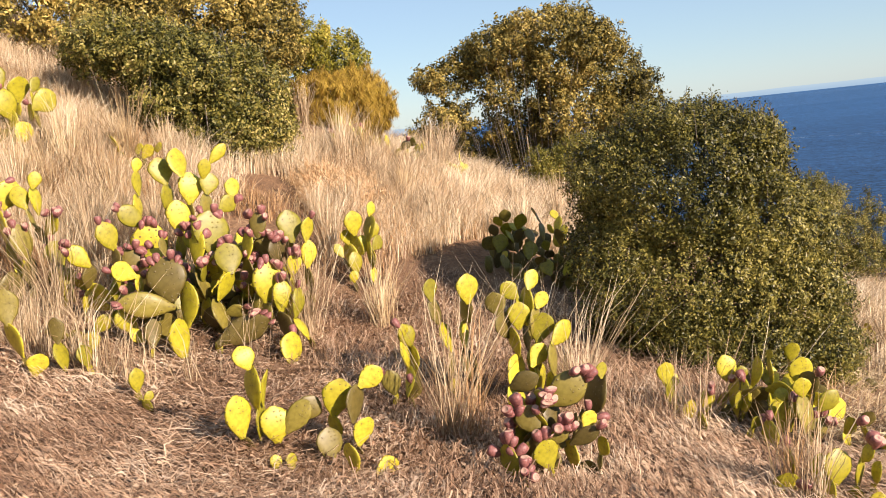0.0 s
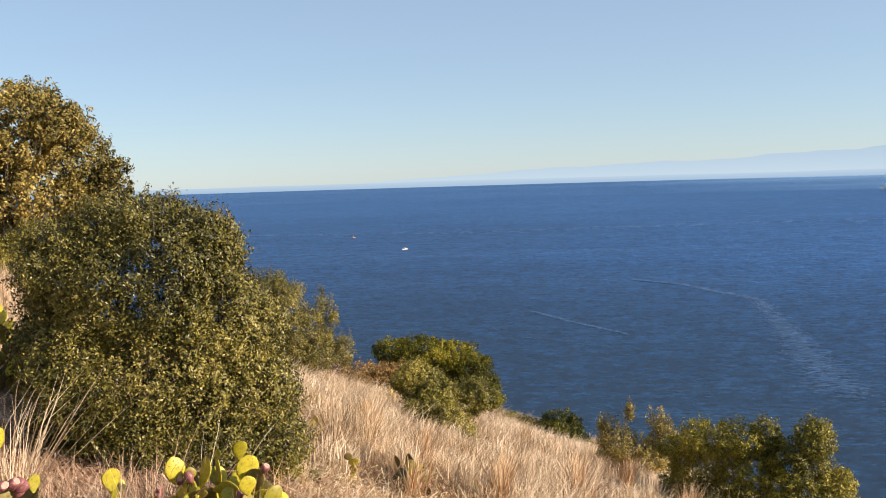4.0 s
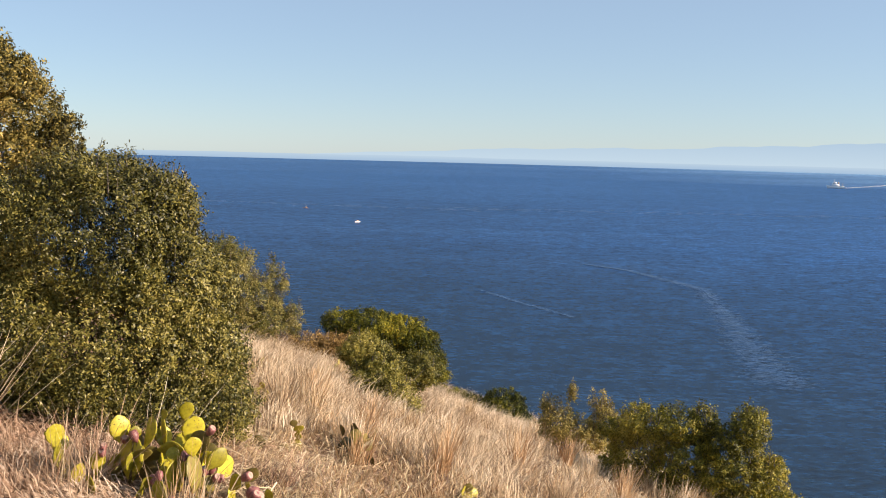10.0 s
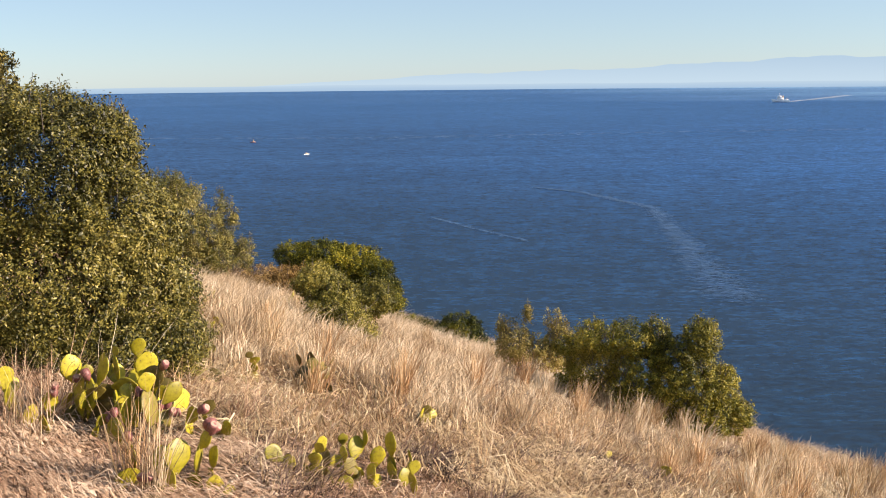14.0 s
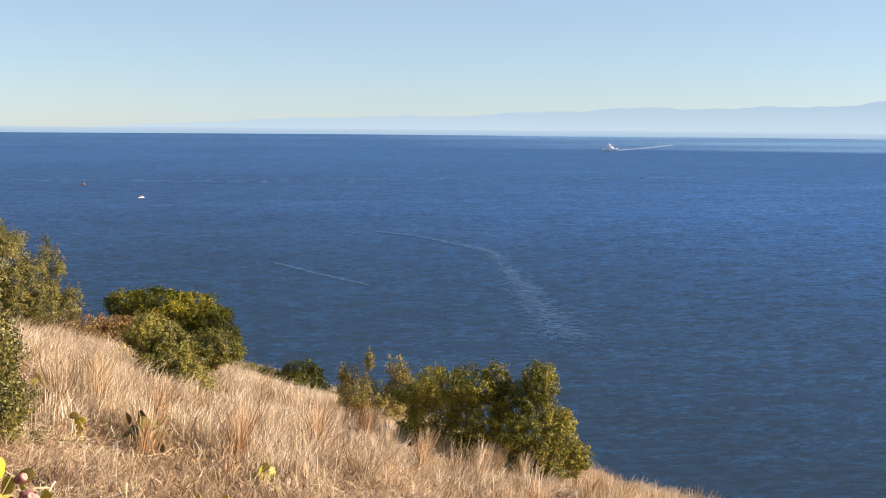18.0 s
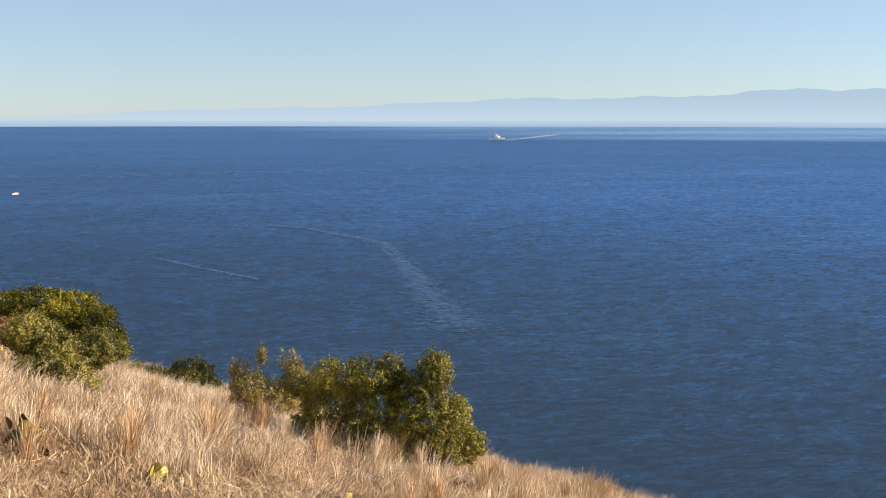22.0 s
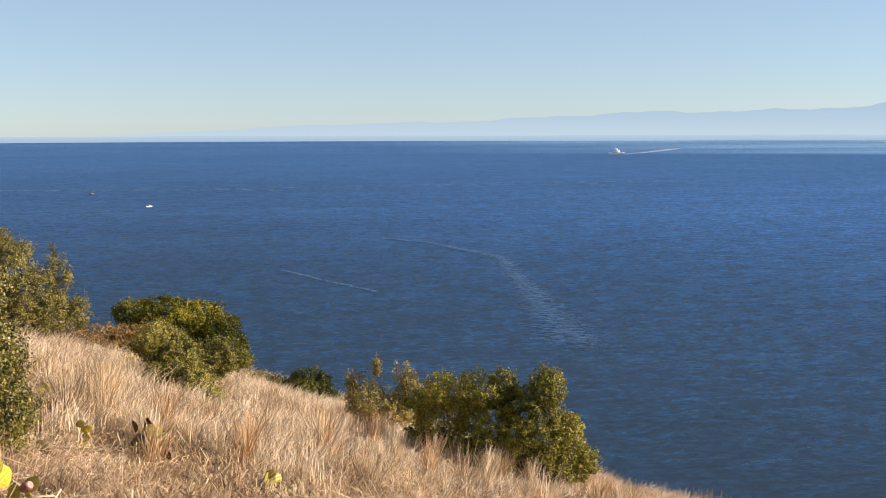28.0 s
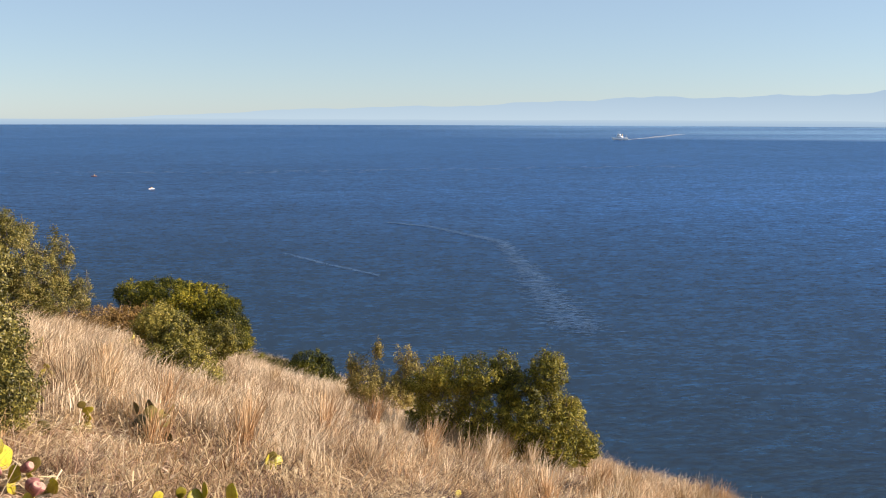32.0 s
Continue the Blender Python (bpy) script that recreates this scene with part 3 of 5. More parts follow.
FOAM = simple("foam_water", (0.06, 0.145, 0.30), (0.105, 0.20, 0.355), 0.05, 0.5, 0.0)
FOAM_WHITE = simple("white_foam", (0.4, 0.45, 0.5), (0.7, 0.72, 0.75), 0.05, 0.6, 0.0)


def wake(name, pts, widths, mat, label, seed, pieces=240, thick=1.0, long=1.0, ripple=False):
    """A broken streak of smoother water or foam: many thin slivers strewn along a curve on the sea."""
    r = np.random.default_rng(seed)
    pts = np.array(pts, float)
    k = r.uniform(0, 1, pieces)
    u = np.linspace(0, 1, len(pts))
    px, py, pw = (np.interp(k, u, c) for c in (pts[:, 0], pts[:, 1], np.array(widths, float)))
    px, py = px + r.normal(size=pieces) * pw * 0.5, py + r.normal(size=pieces) * pw * 0.5
    dirs = np.stack([np.interp(k, u, np.gradient(pts[:, 0])), np.interp(k, u, np.gradient(pts[:, 1]))], 1)
    d = unit(dirs + r.normal(size=(pieces, 2)) * 0.2 * np.linalg.norm(dirs, axis=1, keepdims=True))
    if ripple:
        d = unit(np.stack([np.ones(pieces), r.normal(size=pieces) * 0.15 - 0.15], 1))
    n = np.stack([-d[:, 1], d[:, 0]], 1)
    ln, wd = long * r.uniform(0.3, 1.5, pieces), thick * r.uniform(0.05, 0.2, pieces)
    c = np.stack([px, py], 1)
    z = SEA_Z + 0.05 + r.uniform(0, 0.25, pieces)
    q = np.stack([c - d * ln[:, None], c + n * wd[:, None], c + d * ln[:, None], c - n * wd[:, None]], 1)
    v = np.concatenate([q, np.repeat(z[:, None, None], 4, 1)], 2).reshape(-1, 3)
    return tagged(new(name, mesh_of(name, v, np.arange(4 * pieces).reshape(-1, 4), mat, 4)), label, "wake", kind="stuff")


wake("wake", [(45, 455), (63, 434), (83, 380), (77, 316), (71, 262), (67, 218)], [1, 1.6, 3.4, 4.5, 6, 8], FOAM, "old boat wake curving over the blue sea", 1, 6500, 0.42, 1.3, True)
wake("wake", [(-2, 358), (12, 330), (28, 303)], [0.8, 1.0, 1.0], FOAM, "short pale streak on the blue sea", 2, 420, 0.6, 0.9, True)
wake("wake", [(676, 1935), (800, 2120), (920, 2320), (1040, 2520)], [4, 7, 12, 16], FOAM_WHITE, "white wake trailing behind the ship", 3, 1300, 5.0, 8.0)
wake("wake", [(-300, 900), (-60, 860), (140, 900), (420, 930)], [10, 26, 26, 20], FOAM, "thin pale wind streaks on the sea", 5, 520, 5.0, 5.0, True)

# ---- shrubs and trees ----
shrub("tree", -13.0, 22.5, -30, [(0.54, 0, 8.33, 1.42, 1.6, 0.6), (-0.66, 0, 8.02, 1.05, 1.3, 0.6), (-2.25, -0.1, 7.45, 0.75, 0.9, 0.45), (-1.57, 0, 7.79, 0.6, 0.8, 0.36), (1.63, -0.1, 7.89, 0.82, 1.1, 0.6), (0.79, 0, 7.47, 1.05, 1.2, 0.67), (1.95, -0.1, 7.04, 1.05, 1.1, 0.75), (-0.86, -0.3, 7.04, 0.66, 0.8, 0.44), (-2.24, -0.1, 6.37, 0.75, 0.8, 0.48), (1.17, 0, 6.26, 1.34, 1.2, 0.9), (2.74, -0.16, 6.7, 0.52, 0.6, 0.45), (-0.33, 0.8, 6.03, 1.08, 0.9, 0.77), (2.35, -0.1, 6.05, 0.9, 0.9, 0.75), (-1.61, 1.2, 5.55, 1.41, 0.8, 0.47), (-0.08, 0.8, 4.94, 1.23, 0.9, 0.62), (-2.92, -0.15, 6.11, 0.37, 0.5, 0.27)],
      90000, 0.105, OAK, "spreading evergreen oak with sunlit yellowing crown", "tree", 11, 0.26, limbs=110, fill=0.12)
shrub("tree", -13.6, 15.0, -42.2, [(0.35, 0, 1.55, 0.62, 1.0, 0.6), (-0.07, 0, 1.8, 0.5, 0.8, 0.5), (0.67, 0, 1.31, 0.37, 0.6, 0.33), (-0.22, 0.3, 1.25, 0.71, 0.8, 0.53), (0.07, 0, 0.62, 0.8, 0.8, 0.55)],
      28000, 0.07, MASTIC, "small dark green tree behind the broom", "tree", 12, 0.16, limbs=30)
shrub("tree", -13.2, 12.2, -47.3, [(0.04, 0, 1.88, 0.95, 1.2, 0.8), (0.83, 0, 0.99, 0.58, 1.0, 0.75), (-0.46, -0.3, 1.28, 1.2, 1.0, 0.8), (-1.14, 0, 1.98, 1.12, 1.2, 0.82), (0.25, 0, 0.81, 1.1, 1.0, 0.7)],
      62000, 0.075, OAK, "dense dark evergreen oak on the hilltop", "tree", 26, 0.18, limbs=50, fill=0.15)
shrub("tree", -12.6, 8.6, -55.7, [(0.8, 0, 1.0, 0.95, 1.2, 0.8), (-0.13, 0, 1.15, 1.06, 1.2, 0.97), (0.44, -0.2, 0.4, 0.95, 1.0, 0.61), (-0.72, 0, 0.7, 0.97, 1.0, 0.97), (-1.5, 0.2, 0.9, 1.0, 1.0, 1.1)],
      52000, 0.075, OAK, "dense evergreen oak above the dry grass", "tree", 13, 0.18, limbs=50, fill=0.15)
shrub("bush", -8.9, 8.1, -47.7, [(-0.32, 0.1, 0.95, 0.64, 0.8, 0.54), (0.23, 0, 0.66, 0.5, 0.7, 0.57), (-0.03, -0.2, 0.3, 0.52, 0.6, 0.37), (-0.74, 0.2, 1.23, 0.53, 0.7, 0.42), (0.45, 0, 0.28, 0.3, 0.5, 0.35), (-0.64, 0, 0.7, 0.41, 0.6, 0.35), (-1.27, 0.25, 1.44, 0.5, 0.6, 0.36)],
      84000, 0.05, SAGE, "broad leafy olive-green bush on the hillside", "bush", 14, 0.13, whips=50, fill=0.2)
shrub("broom_bush", -10.6, 12.4, -40.5, [(-0.14, 0, 0.69, 0.7, 0.8, 0.45), (-0.55, 0, 0.74, 0.42, 0.6, 0.38), (0.29, 0, 0.45, 0.42, 0.6, 0.4), (-0.08, -0.1, 0.38, 0.75, 0.7, 0.31)],
      34000, 0.15, BROOM, "round golden-yellow broom bush", "bush", 15, 0.12, slim=0.07, droop=-1.2)
shrub("bush", -2.95, 7.55, -21.3, [(-0.15, 0, 1.36, 0.71, 0.75, 0.64), (0.24, 0, 1.54, 0.38, 0.5, 0.35), (-0.37, 0.1, 1.8, 0.36, 0.5, 0.26), (-0.78, 0.1, 1.5, 0.33, 0.5, 0.36), (0.42, -0.1, 0.98, 0.46, 0.6, 0.52), (0.6, -0.2, 0.4, 0.42, 0.5, 0.47), (-0.1, -0.3, 0.59, 0.78, 0.6, 0.6),
       (-0.68, -0.3, 0.66, 0.35, 0.5, 0.55), (0.44, 0, 1.68, 0.17, 0.3, 0.19), (0.05, -0.5, 0.12, 0.87, 0.45, 0.32), (0.78, -0.45, 0.1, 0.25, 0.35, 0.32), (-0.93, 0.06, 0.97, 0.22, 0.4, 0.34), (-0.08, 0.2, 1.9, 0.34, 0.4, 0.18), (0.45, 0, 1.74, 0.15, 0.3, 0.16), (0.26, 0, 1.82, 0.2, 0.4, 0.15), (0.72, 0, 0.96, 0.19, 0.4, 0.28), (0.8, -0.15, 0.51, 0.18, 0.35, 0.28)],
      230000, 0.031, OLIVE, "large dense dark green evergreen bush with small glossy leaves", "bush", 16, 0.085, whips=90, limbs=110, fill=0.22, bunch=40, spray=1.9)
shrub("bush", -4.1, 17.2, -13.4, [(-0.39, 0, 1.23, 0.48, 0.6, 0.68), (-0.08, 0, 0.82, 0.5, 0.6, 0.6), (-0.7, 0, 1.64, 0.44, 0.5, 0.48), (0.16, 0, 0.61, 0.4, 0.5, 0.4), (-0.38, 0, 0.53, 0.62, 0.6, 0.41), (-0.86, 0.28, 0.6, 0.63, 0.6, 0.63), (0.28, 0, 1.41, 0.1, 0.12, 0.4), (0.44, 0, 1.25, 0.1, 0.12, 0.26), (0.65, 0, 0.59, 0.19, 0.2, 0.26)],
      76000, 0.036, SAGE, "olive-green leafy shrub beside the large bush", "bush", 17, 0.11, whips=46, fill=0.2)
shrub("scrub", -3.4, 20.2, -9.6, [(-0.25, 0, 0.41, 0.72, 0.6, 0.31), (-0.93, 0, 0.5, 0.48, 0.5, 0.34), (0.33, 0, 0.45, 0.42, 0.4, 0.24), (-1.38, 0, 0.47, 0.48, 0.5, 0.3)],
      24000, 0.05, SCRUB, "low russet scrub with drying leaves", "bush", 18, 0.14, whips=24)
shrub("bush", -2.2, 26.0, -4.8, [(-0.88, 0, 1.53, 1.0, 0.9, 0.48), (-1.64, 0, 1.66, 0.52, 0.6, 0.32), (-0.1, 0, 1.38, 0.8, 0.8, 0.52), (0.46, -0.3, 1.04, 0.58, 0.7, 0.58), (0.8, -0.3, 0.5, 0.43, 0.6, 0.53), (-0.19, 0.3, 0.72, 1.24, 0.8, 0.62), (-1.32, 0.27, 1.08, 0.77, 0.6, 0.46)],
      80000, 0.06, JUNIPER, "rounded dark juniper bush above the cliff", "bush", 19, 0.15, fill=0.1, spray=1.0)
shrub("bush", -1.45, 14.2, -5.8, [(-0.36, 0.6, 0.78, 0.34, 0.5, 0.25), (-0.1, 0.4, 0.58, 0.36, 0.5, 0.3), (-0.2, 0, 0.45, 0.35, 0.4, 0.25), (0.1, -0.2, 0.32, 0.32, 0.4, 0.27), (0.28, -0.5, 0.16, 0.24, 0.3, 0.2), (0.55, 1.2, 0.36, 0.3, 0.4, 0.26)],
      46000, 0.042, SPRING, "low sprawling yellow-green mastic bush in dry grass", "bush", 20, 0.1, whips=20)
shrub("bush", 0.55, 24.6, 1.3, [(-0.06, 0, 0.42, 0.6, 0.6, 0.46), (0.36, 0, 0.14, 0.37, 0.4, 0.32), (-0.64, 0.5, 0.3, 0.45, 0.4, 0.21), (-1.3, 1.0, 0.3, 0.45, 0.4, 0.21), (-0.35, 0, 0.16, 0.73, 0.4, 0.26)],
      24000, 0.055, JUNIPER, "small round green bush at the cliff edge", "bush", 21, 0.13, spray=1.0)
shrub("shrub", 1.6, 18.9, 4.8, [(-0.32, 0, 0.75, 0.14, 0.15, 0.45), (-0.12, 0, 0.64, 0.34, 0.3, 0.39), (0.65, 0, 0.99, 0.16, 0.15, 0.38), (0.82, 0, 0.74, 0.25, 0.25, 0.34), (0.21, 0, 0.57, 0.56, 0.4, 0.25), (0.13, 0, 1.26, 0.04, 0.05, 0.18), (0.54, 0, 0.4, 0.45, 0.3, 0.28)],
      14000, 0.05, SPRIG, "leggy sallow shrub with upright half-bare shoots", "bush", 22, 0.13, whips=50)
shrub("bush", 3.4, 15.6, 12.3, [(-0.74, 0.18, 1.36, 0.45, 0.45, 0.28), (-0.22, 0.2, 1.36, 0.43, 0.5, 0.3), (-1.24, 0.45, 1.15, 0.34, 0.3, 0.16), (0.16, 0.2, 1.42, 0.22, 0.3, 0.3), (0.86, 0.1, 1.46, 0.32, 0.4, 0.34), (0.49, 0, 1.19, 0.33, 0.4, 0.33), (-0.11, 0.1, 0.81, 0.53, 0.55, 0.48),
       (0.64, 0, 0.71, 0.62, 0.6, 0.53), (1.2, 0, 0.64, 0.3, 0.4, 0.42), (0.08, -0.1, 0.24, 0.58, 0.5, 0.38), (0.92, -0.13, 0.23, 0.58, 0.5, 0.34), (1.44, -0.06, 0.22, 0.29, 0.3, 0.27), (-0.9, 0.65, 0.75, 0.5, 0.35, 0.42), (-1.0, 0.8, 0.3, 0.6, 0.35, 0.4)],
      105000, 0.045, MASTIC, "leafy green mastic bush at the edge of the slope", "bush", 23, 0.10, whips=90, fill=0.18)
shrub("bush", -8.2, 14.6, -29.3, [(0.12, 0, 0.63, 0.48, 0.5, 0.39), (0.48, 0.2, 0.94, 0.49, 0.5, 0.34), (-0.21, 0, 0.89, 0.21, 0.3, 0.19)],
      20000, 0.045, SPRING, "bright yellow-green shrub below the oak", "bush", 25, 0.1, whips=30)
shrub("dead_bush", -7.1, 8.3, -40.5, [(-0.22, 0, 0.14, 0.45, 0.6, 0.2), (-0.52, 0, 0.22, 0.3, 0.4, 0.18)],
      9000, 0.09, RUSSET, "low russet mound of a dead bush in the grass", "bush", 24, 0.12, slim=0.08, droop=-1.0)

# ---- cacti ----
set_pads(-3.85, 3.62, -46.8, "small yellow-green prickly pear without fruit", 21, [
    (-0.32, 0.05, 0.26, 0.25, 0.85, -5, 26, 0), (-0.25, 0.09, 0.57, 0.14, 1.2, -15, 19, 0), (-0.17, 0.1, 0.39, 0.21, 0.7, 0, 72, 0),
    (-0.13, 0.06, 0.18, 0.21, 1.1, 0, 12, 0), (-0.01, 0.05, 0.21, 0.22, 0.8, 40, -19, 0), (0.06, 0.07, 0.24, 0.15, 1.2, 40, 5, 0),
    (0.22, 0.05, 0.28, 0.22, 1.05, 15, 11, 0), (0.41, 0.03, 0.37, 0.16, 1.1, 60, 12, 0), (0.14, -0.12, 0.08, 0.18, 1.2, 5, 22, 0),
    (0.33, -0.05, 0.1, 0.17, 1.1, 25, 33, 0), (0.24, -0.3, 0.04, 0.19, 0.8, 0, -55, 0), (0.4, -0.33, -0.04, 0.16, 1.2, 70, 37, 0)], old=(4, 5, 8))
set_pads(-3.95, 3.55, -48.1, "tiny prickly pear pads at the foot of a larger one", 22, [
    (-0.04, -0.24, 0.04, 0.08, 1.1, 0, 11, 0), (0.04, -0.24, 0.03, 0.09, 1.1, 10, 34, 0)])
set_pads(-3.3, 5.0, -33.4, "yellow prickly pear pads behind a fountain of dry grass", 1, [
    (-0.5, 0.22, 0.86, 0.15, 0.95, 0, 38, 0), (-0.26, 0.23, 0.84, 0.2, 1.05, 0, 33, 0), (0.15, 0.21, 0.86, 0.14, 1.05, 30, 23, 0),
    (0.01, 0.22, 0.8, 0.15, 1.05, -40, 9, 0), (0.2, 0.17, 0.73, 0.12, 1.1, 35, 14, 0), (-0.09, 0.09, 0.75, 0.16, 1.1, -10, -10, 0),
    (0.05, 0.14, 0.65, 0.18, 1.05, 5, 9, 0), (0.18, 0.15, 0.56, 0.2, 1.1, 15, 6, 0), (0.3, 0.1, 0.52, 0.21, 0.9, 58, 34, 0),
    (0.14, 0.07, 0.4, 0.17, 1.0, 40, 22, 0), (0.01, 0.14, 0.48, 0.2, 1.05, -15, -66, 0), (-0.67, 0.15, 0.59, 0.16, 1.0, -20, 34, 0)], old=(5,))
set_pads(-2.72, 4.15, -33.2, "prickly pear with purple fruit among dry grass stalks", 2, [
    (-0.01, 0.12, 0.5, 0.18, 0.8, 68, -14, 0), (0.21, 0.13, 0.43, 0.27, 0.85, 58, -3, 4), (0.06, 0.12, 0.39, 0.24, 0.7, 70, -61, 4),
    (-0.0, 0.04, 0.32, 0.17, 1.05, -30, 3, 3), (0.31, 0.06, 0.28, 0.11, 1.1, 30, 22, 2), (0.28, 0.04, 0.2, 0.18, 0.7, 62, -13, 2),
    (0.37, 0.02, 0.14, 0.14, 0.9, 35, -56, 0), (0.07, 0.01, 0.13, 0.18, 1.05, -15, 23, 2), (-0.12, -0.13, 0.15, 0.21, 0.95, -8, -53, 4),
    (-0.06, -0.22, 0.09, 0.13, 1.0, 10, -65, 3), (0.41, 0.14, 0.52, 0.09, 0.95, 10, 20, 0), (0.14, 0.06, 0.21, 0.15, 0.8, 55, 4, 2)], old=(0, 1, 3, 5, 11))
set_pads(-3.75, 4.75, -38.3, "dull prickly pear pads in the shade of dry grass", 25, [
    (-0.28, 0.04, 0.21, 0.17, 1.0, -10, 2, 1), (-0.14, 0.05, 0.14, 0.12, 1.0, 20, -12, 1), (-0.17, 0.1, 0.51, 0.11, 1.0, 0, 37, 1)], old=(0, 1))
set_pads(-1.93, 5.85, -18.3, "prickly pear with broad pads beside the dark bush", 3, [
    (0.08, 0.2, 0.48, 0.14, 0.95, 0, 13, 0), (0.12, 0.06, 0.39, 0.19, 1.1, 0, 21, 0), (-0.32, 0.09, 0.41, 0.18, 0.95, -5, 23, 0),
    (-0.23, 0.06, 0.39, 0.09, 1.1, 0, 14, 0), (-0.14, 0.08, 0.39, 0.2, 0.95, 0, -64, 0), (-0.26, 0.05, 0.23, 0.29, 1.05, 0, -54, 2),
    (-0.19, -0.01, 0.26, 0.15, 0.75, -10, 69, 0), (-0.7, 0.08, 0.4, 0.14, 1.2, 0, 30, 0), (-0.57, 0.0, 0.16, 0.17, 0.7, 15, 28, 0),
    (-0.45, 0.02, 0.23, 0.15, 0.8, 10, 8, 2), (-0.48, -0.14, 0.13, 0.16, 1.0, 0, -64, 0), (-0.04, -0.03, 0.17, 0.16, 0.9, 55, 18, 0)])
set_pads(-1.55, 5.75, -15.1, "crowded prickly pear with small pads and dull fruit", 4, [
    (-0.34, 0.03, 0.36, 0.1, 1.1, 0, 22, 0), (-0.27, 0.04, 0.26, 0.13, 1.1, 40, 33, 2), (-0.08, 0.07, 0.31, 0.17, 0.85, 45, 21, 0),
    (-0.4, 0.23, 0.56, 0.07, 1.2, 0, -51, 0), (-0.49, -0.02, 0.21, 0.1, 1.0, 40, 37, 0), (-0.22, -0.01, 0.42, 0.13, 1.1, -10, 22, 0),
    (0.03, -0.0, 0.18, 0.14, 0.9, 40, -51, 1), (0.13, 0.07, 0.2, 0.12, 0.9, 30, 8, 0), (0.23, 0.02, 0.07, 0.16, 0.8, 60, -66, 0),
    (-0.41, -0.09, 0.14, 0.21, 1.0, -20, -50, 2), (-0.15, 0.1, 0.12, 0.18, 0.9, 20, 12, 4)], old=(7, 10))
set_pads(-1.3, 4.95, -14.7, "low prickly pear half hidden by dry grass", 5, [
    (-0.09, -0.02, 0.19, 0.19, 1.1, 10, 33, 0), (-0.18, 0.02, 0.16, 0.18, 0.7, 5, 19, 0), (-0.32, 0.03, 0.2, 0.14, 0.9, -10, -61, 1),
    (-0.34, -0.09, 0.12, 0.15, 1.2, 0, 18, 0), (-0.14, -0.09, 0.07, 0.16, 1.0, -10, -52, 0), (-0.02, -0.02, 0.02, 0.17, 0.95, 48, -52, 0),
    (0.09, -0.09, 0.03, 0.13, 0.9, 5, 5, 0), (0.05, 0.02, 0.25, 0.13, 0.8, 35, -63, 3), (0.09, 0.06, 0.13, 0.14, 0.9, 10, -65, 0),
    (-0.22, -0.17, 0.07, 0.15, 1.0, 0, -19, 2), (0.16, -0.12, -0.01, 0.11, 1.0, 20, 34, 0)], old=(9,))
set_pads(-0.25, 5.7, -2.5, "prickly pear of many small pale pads in the grass", 6, [
    (-0.35, 0.09, 0.29, 0.08, 1.1, 0, 17, 0), (-0.27, 0.02, 0.26, 0.15, 1.05, 25, 28, 0), (-0.39, 0.01, 0.16, 0.13, 1.0, -5, 34, 0),
    (-0.29, -0.15, 0.15, 0.16, 1.15, 10, 6, 0), (-0.14, 0.01, 0.2, 0.15, 0.85, 15, 9, 0), (-0.06, 0.05, 0.26, 0.17, 0.85, 5, -52, 0),
    (-0.05, 0.04, 0.08, 0.15, 1.0, -10, -61, 0), (0.03, -0.03, 0.08, 0.12, 1.05, 0, 38, 0), (-0.52, 0.03, 0.2, 0.11, 1.0, -10, 35, 0),
    (-0.21, 0.04, 0.31, 0.12, 0.8, 10, -65, 0), (-0.42, -0.29, 0.18, 0.16, 1.05, -10, -54, 0), (0.06, 0.01, 0.2, 0.11, 0.9, 40, -68, 0)])
set_pads(-0.15, 5.5, -1.6, "low prickly pear with small dull pads in the grass", 7, [
    (-0.55, 0.05, 0.36, 0.09, 1.0, -20, 36, 0), (-0.42, -0.01, 0.31, 0.1, 1.0, -15, -53, 0), (-0.27, 0.03, 0.16, 0.15, 1.0, 15, -64, 0),
    (-0.23, 0.02, 0.12, 0.1, 1.0, 0, 39, 0), (-0.63, -0.09, 0.24, 0.11, 0.9, -30, -57, 0), (-0.01, 0.01, 0.21, 0.09, 1.1, 20, 21, 0),
    (-0.41, -0.12, 0.16, 0.13, 1.0, 0, 13, 0)])
set_pads(-6.15, 4.9, -51.5, "tall bright yellow prickly pear above a fruiting one", 8, [
    (0.05, 0.24, 1.25, 0.24, 1.1, 5, 39, 0), (-0.08, 0.31, 1.2, 0.23, 1.1, -8, 20, 0), (0.12, 0.3, 1.04, 0.26, 1.0, 5, 14, 0),
    (0.0, 0.23, 0.83, 0.27, 0.9, 0, 13, 0), (0.27, 0.28, 1.06, 0.18, 1.2, 20, 10, 0), (0.37, 0.31, 1.29, 0.2, 0.7, 45, 18, 0),
    (0.25, 0.26, 1.18, 0.17, 0.8, 10, 12, 0), (0.45, 0.31, 1.0, 0.17, 1.05, 5, 21, 0), (0.39, 0.26, 0.88, 0.17, 1.2, 60, 30, 2),
    (-0.26, 0.34, 1.27, 0.12, 1.1, 20, 31, 0), (-0.35, 0.16, 0.88, 0.25, 0.9, -50, 22, 2), (-0.25, 0.15, 0.63, 0.39, 0.92, 5, 8, 3)])
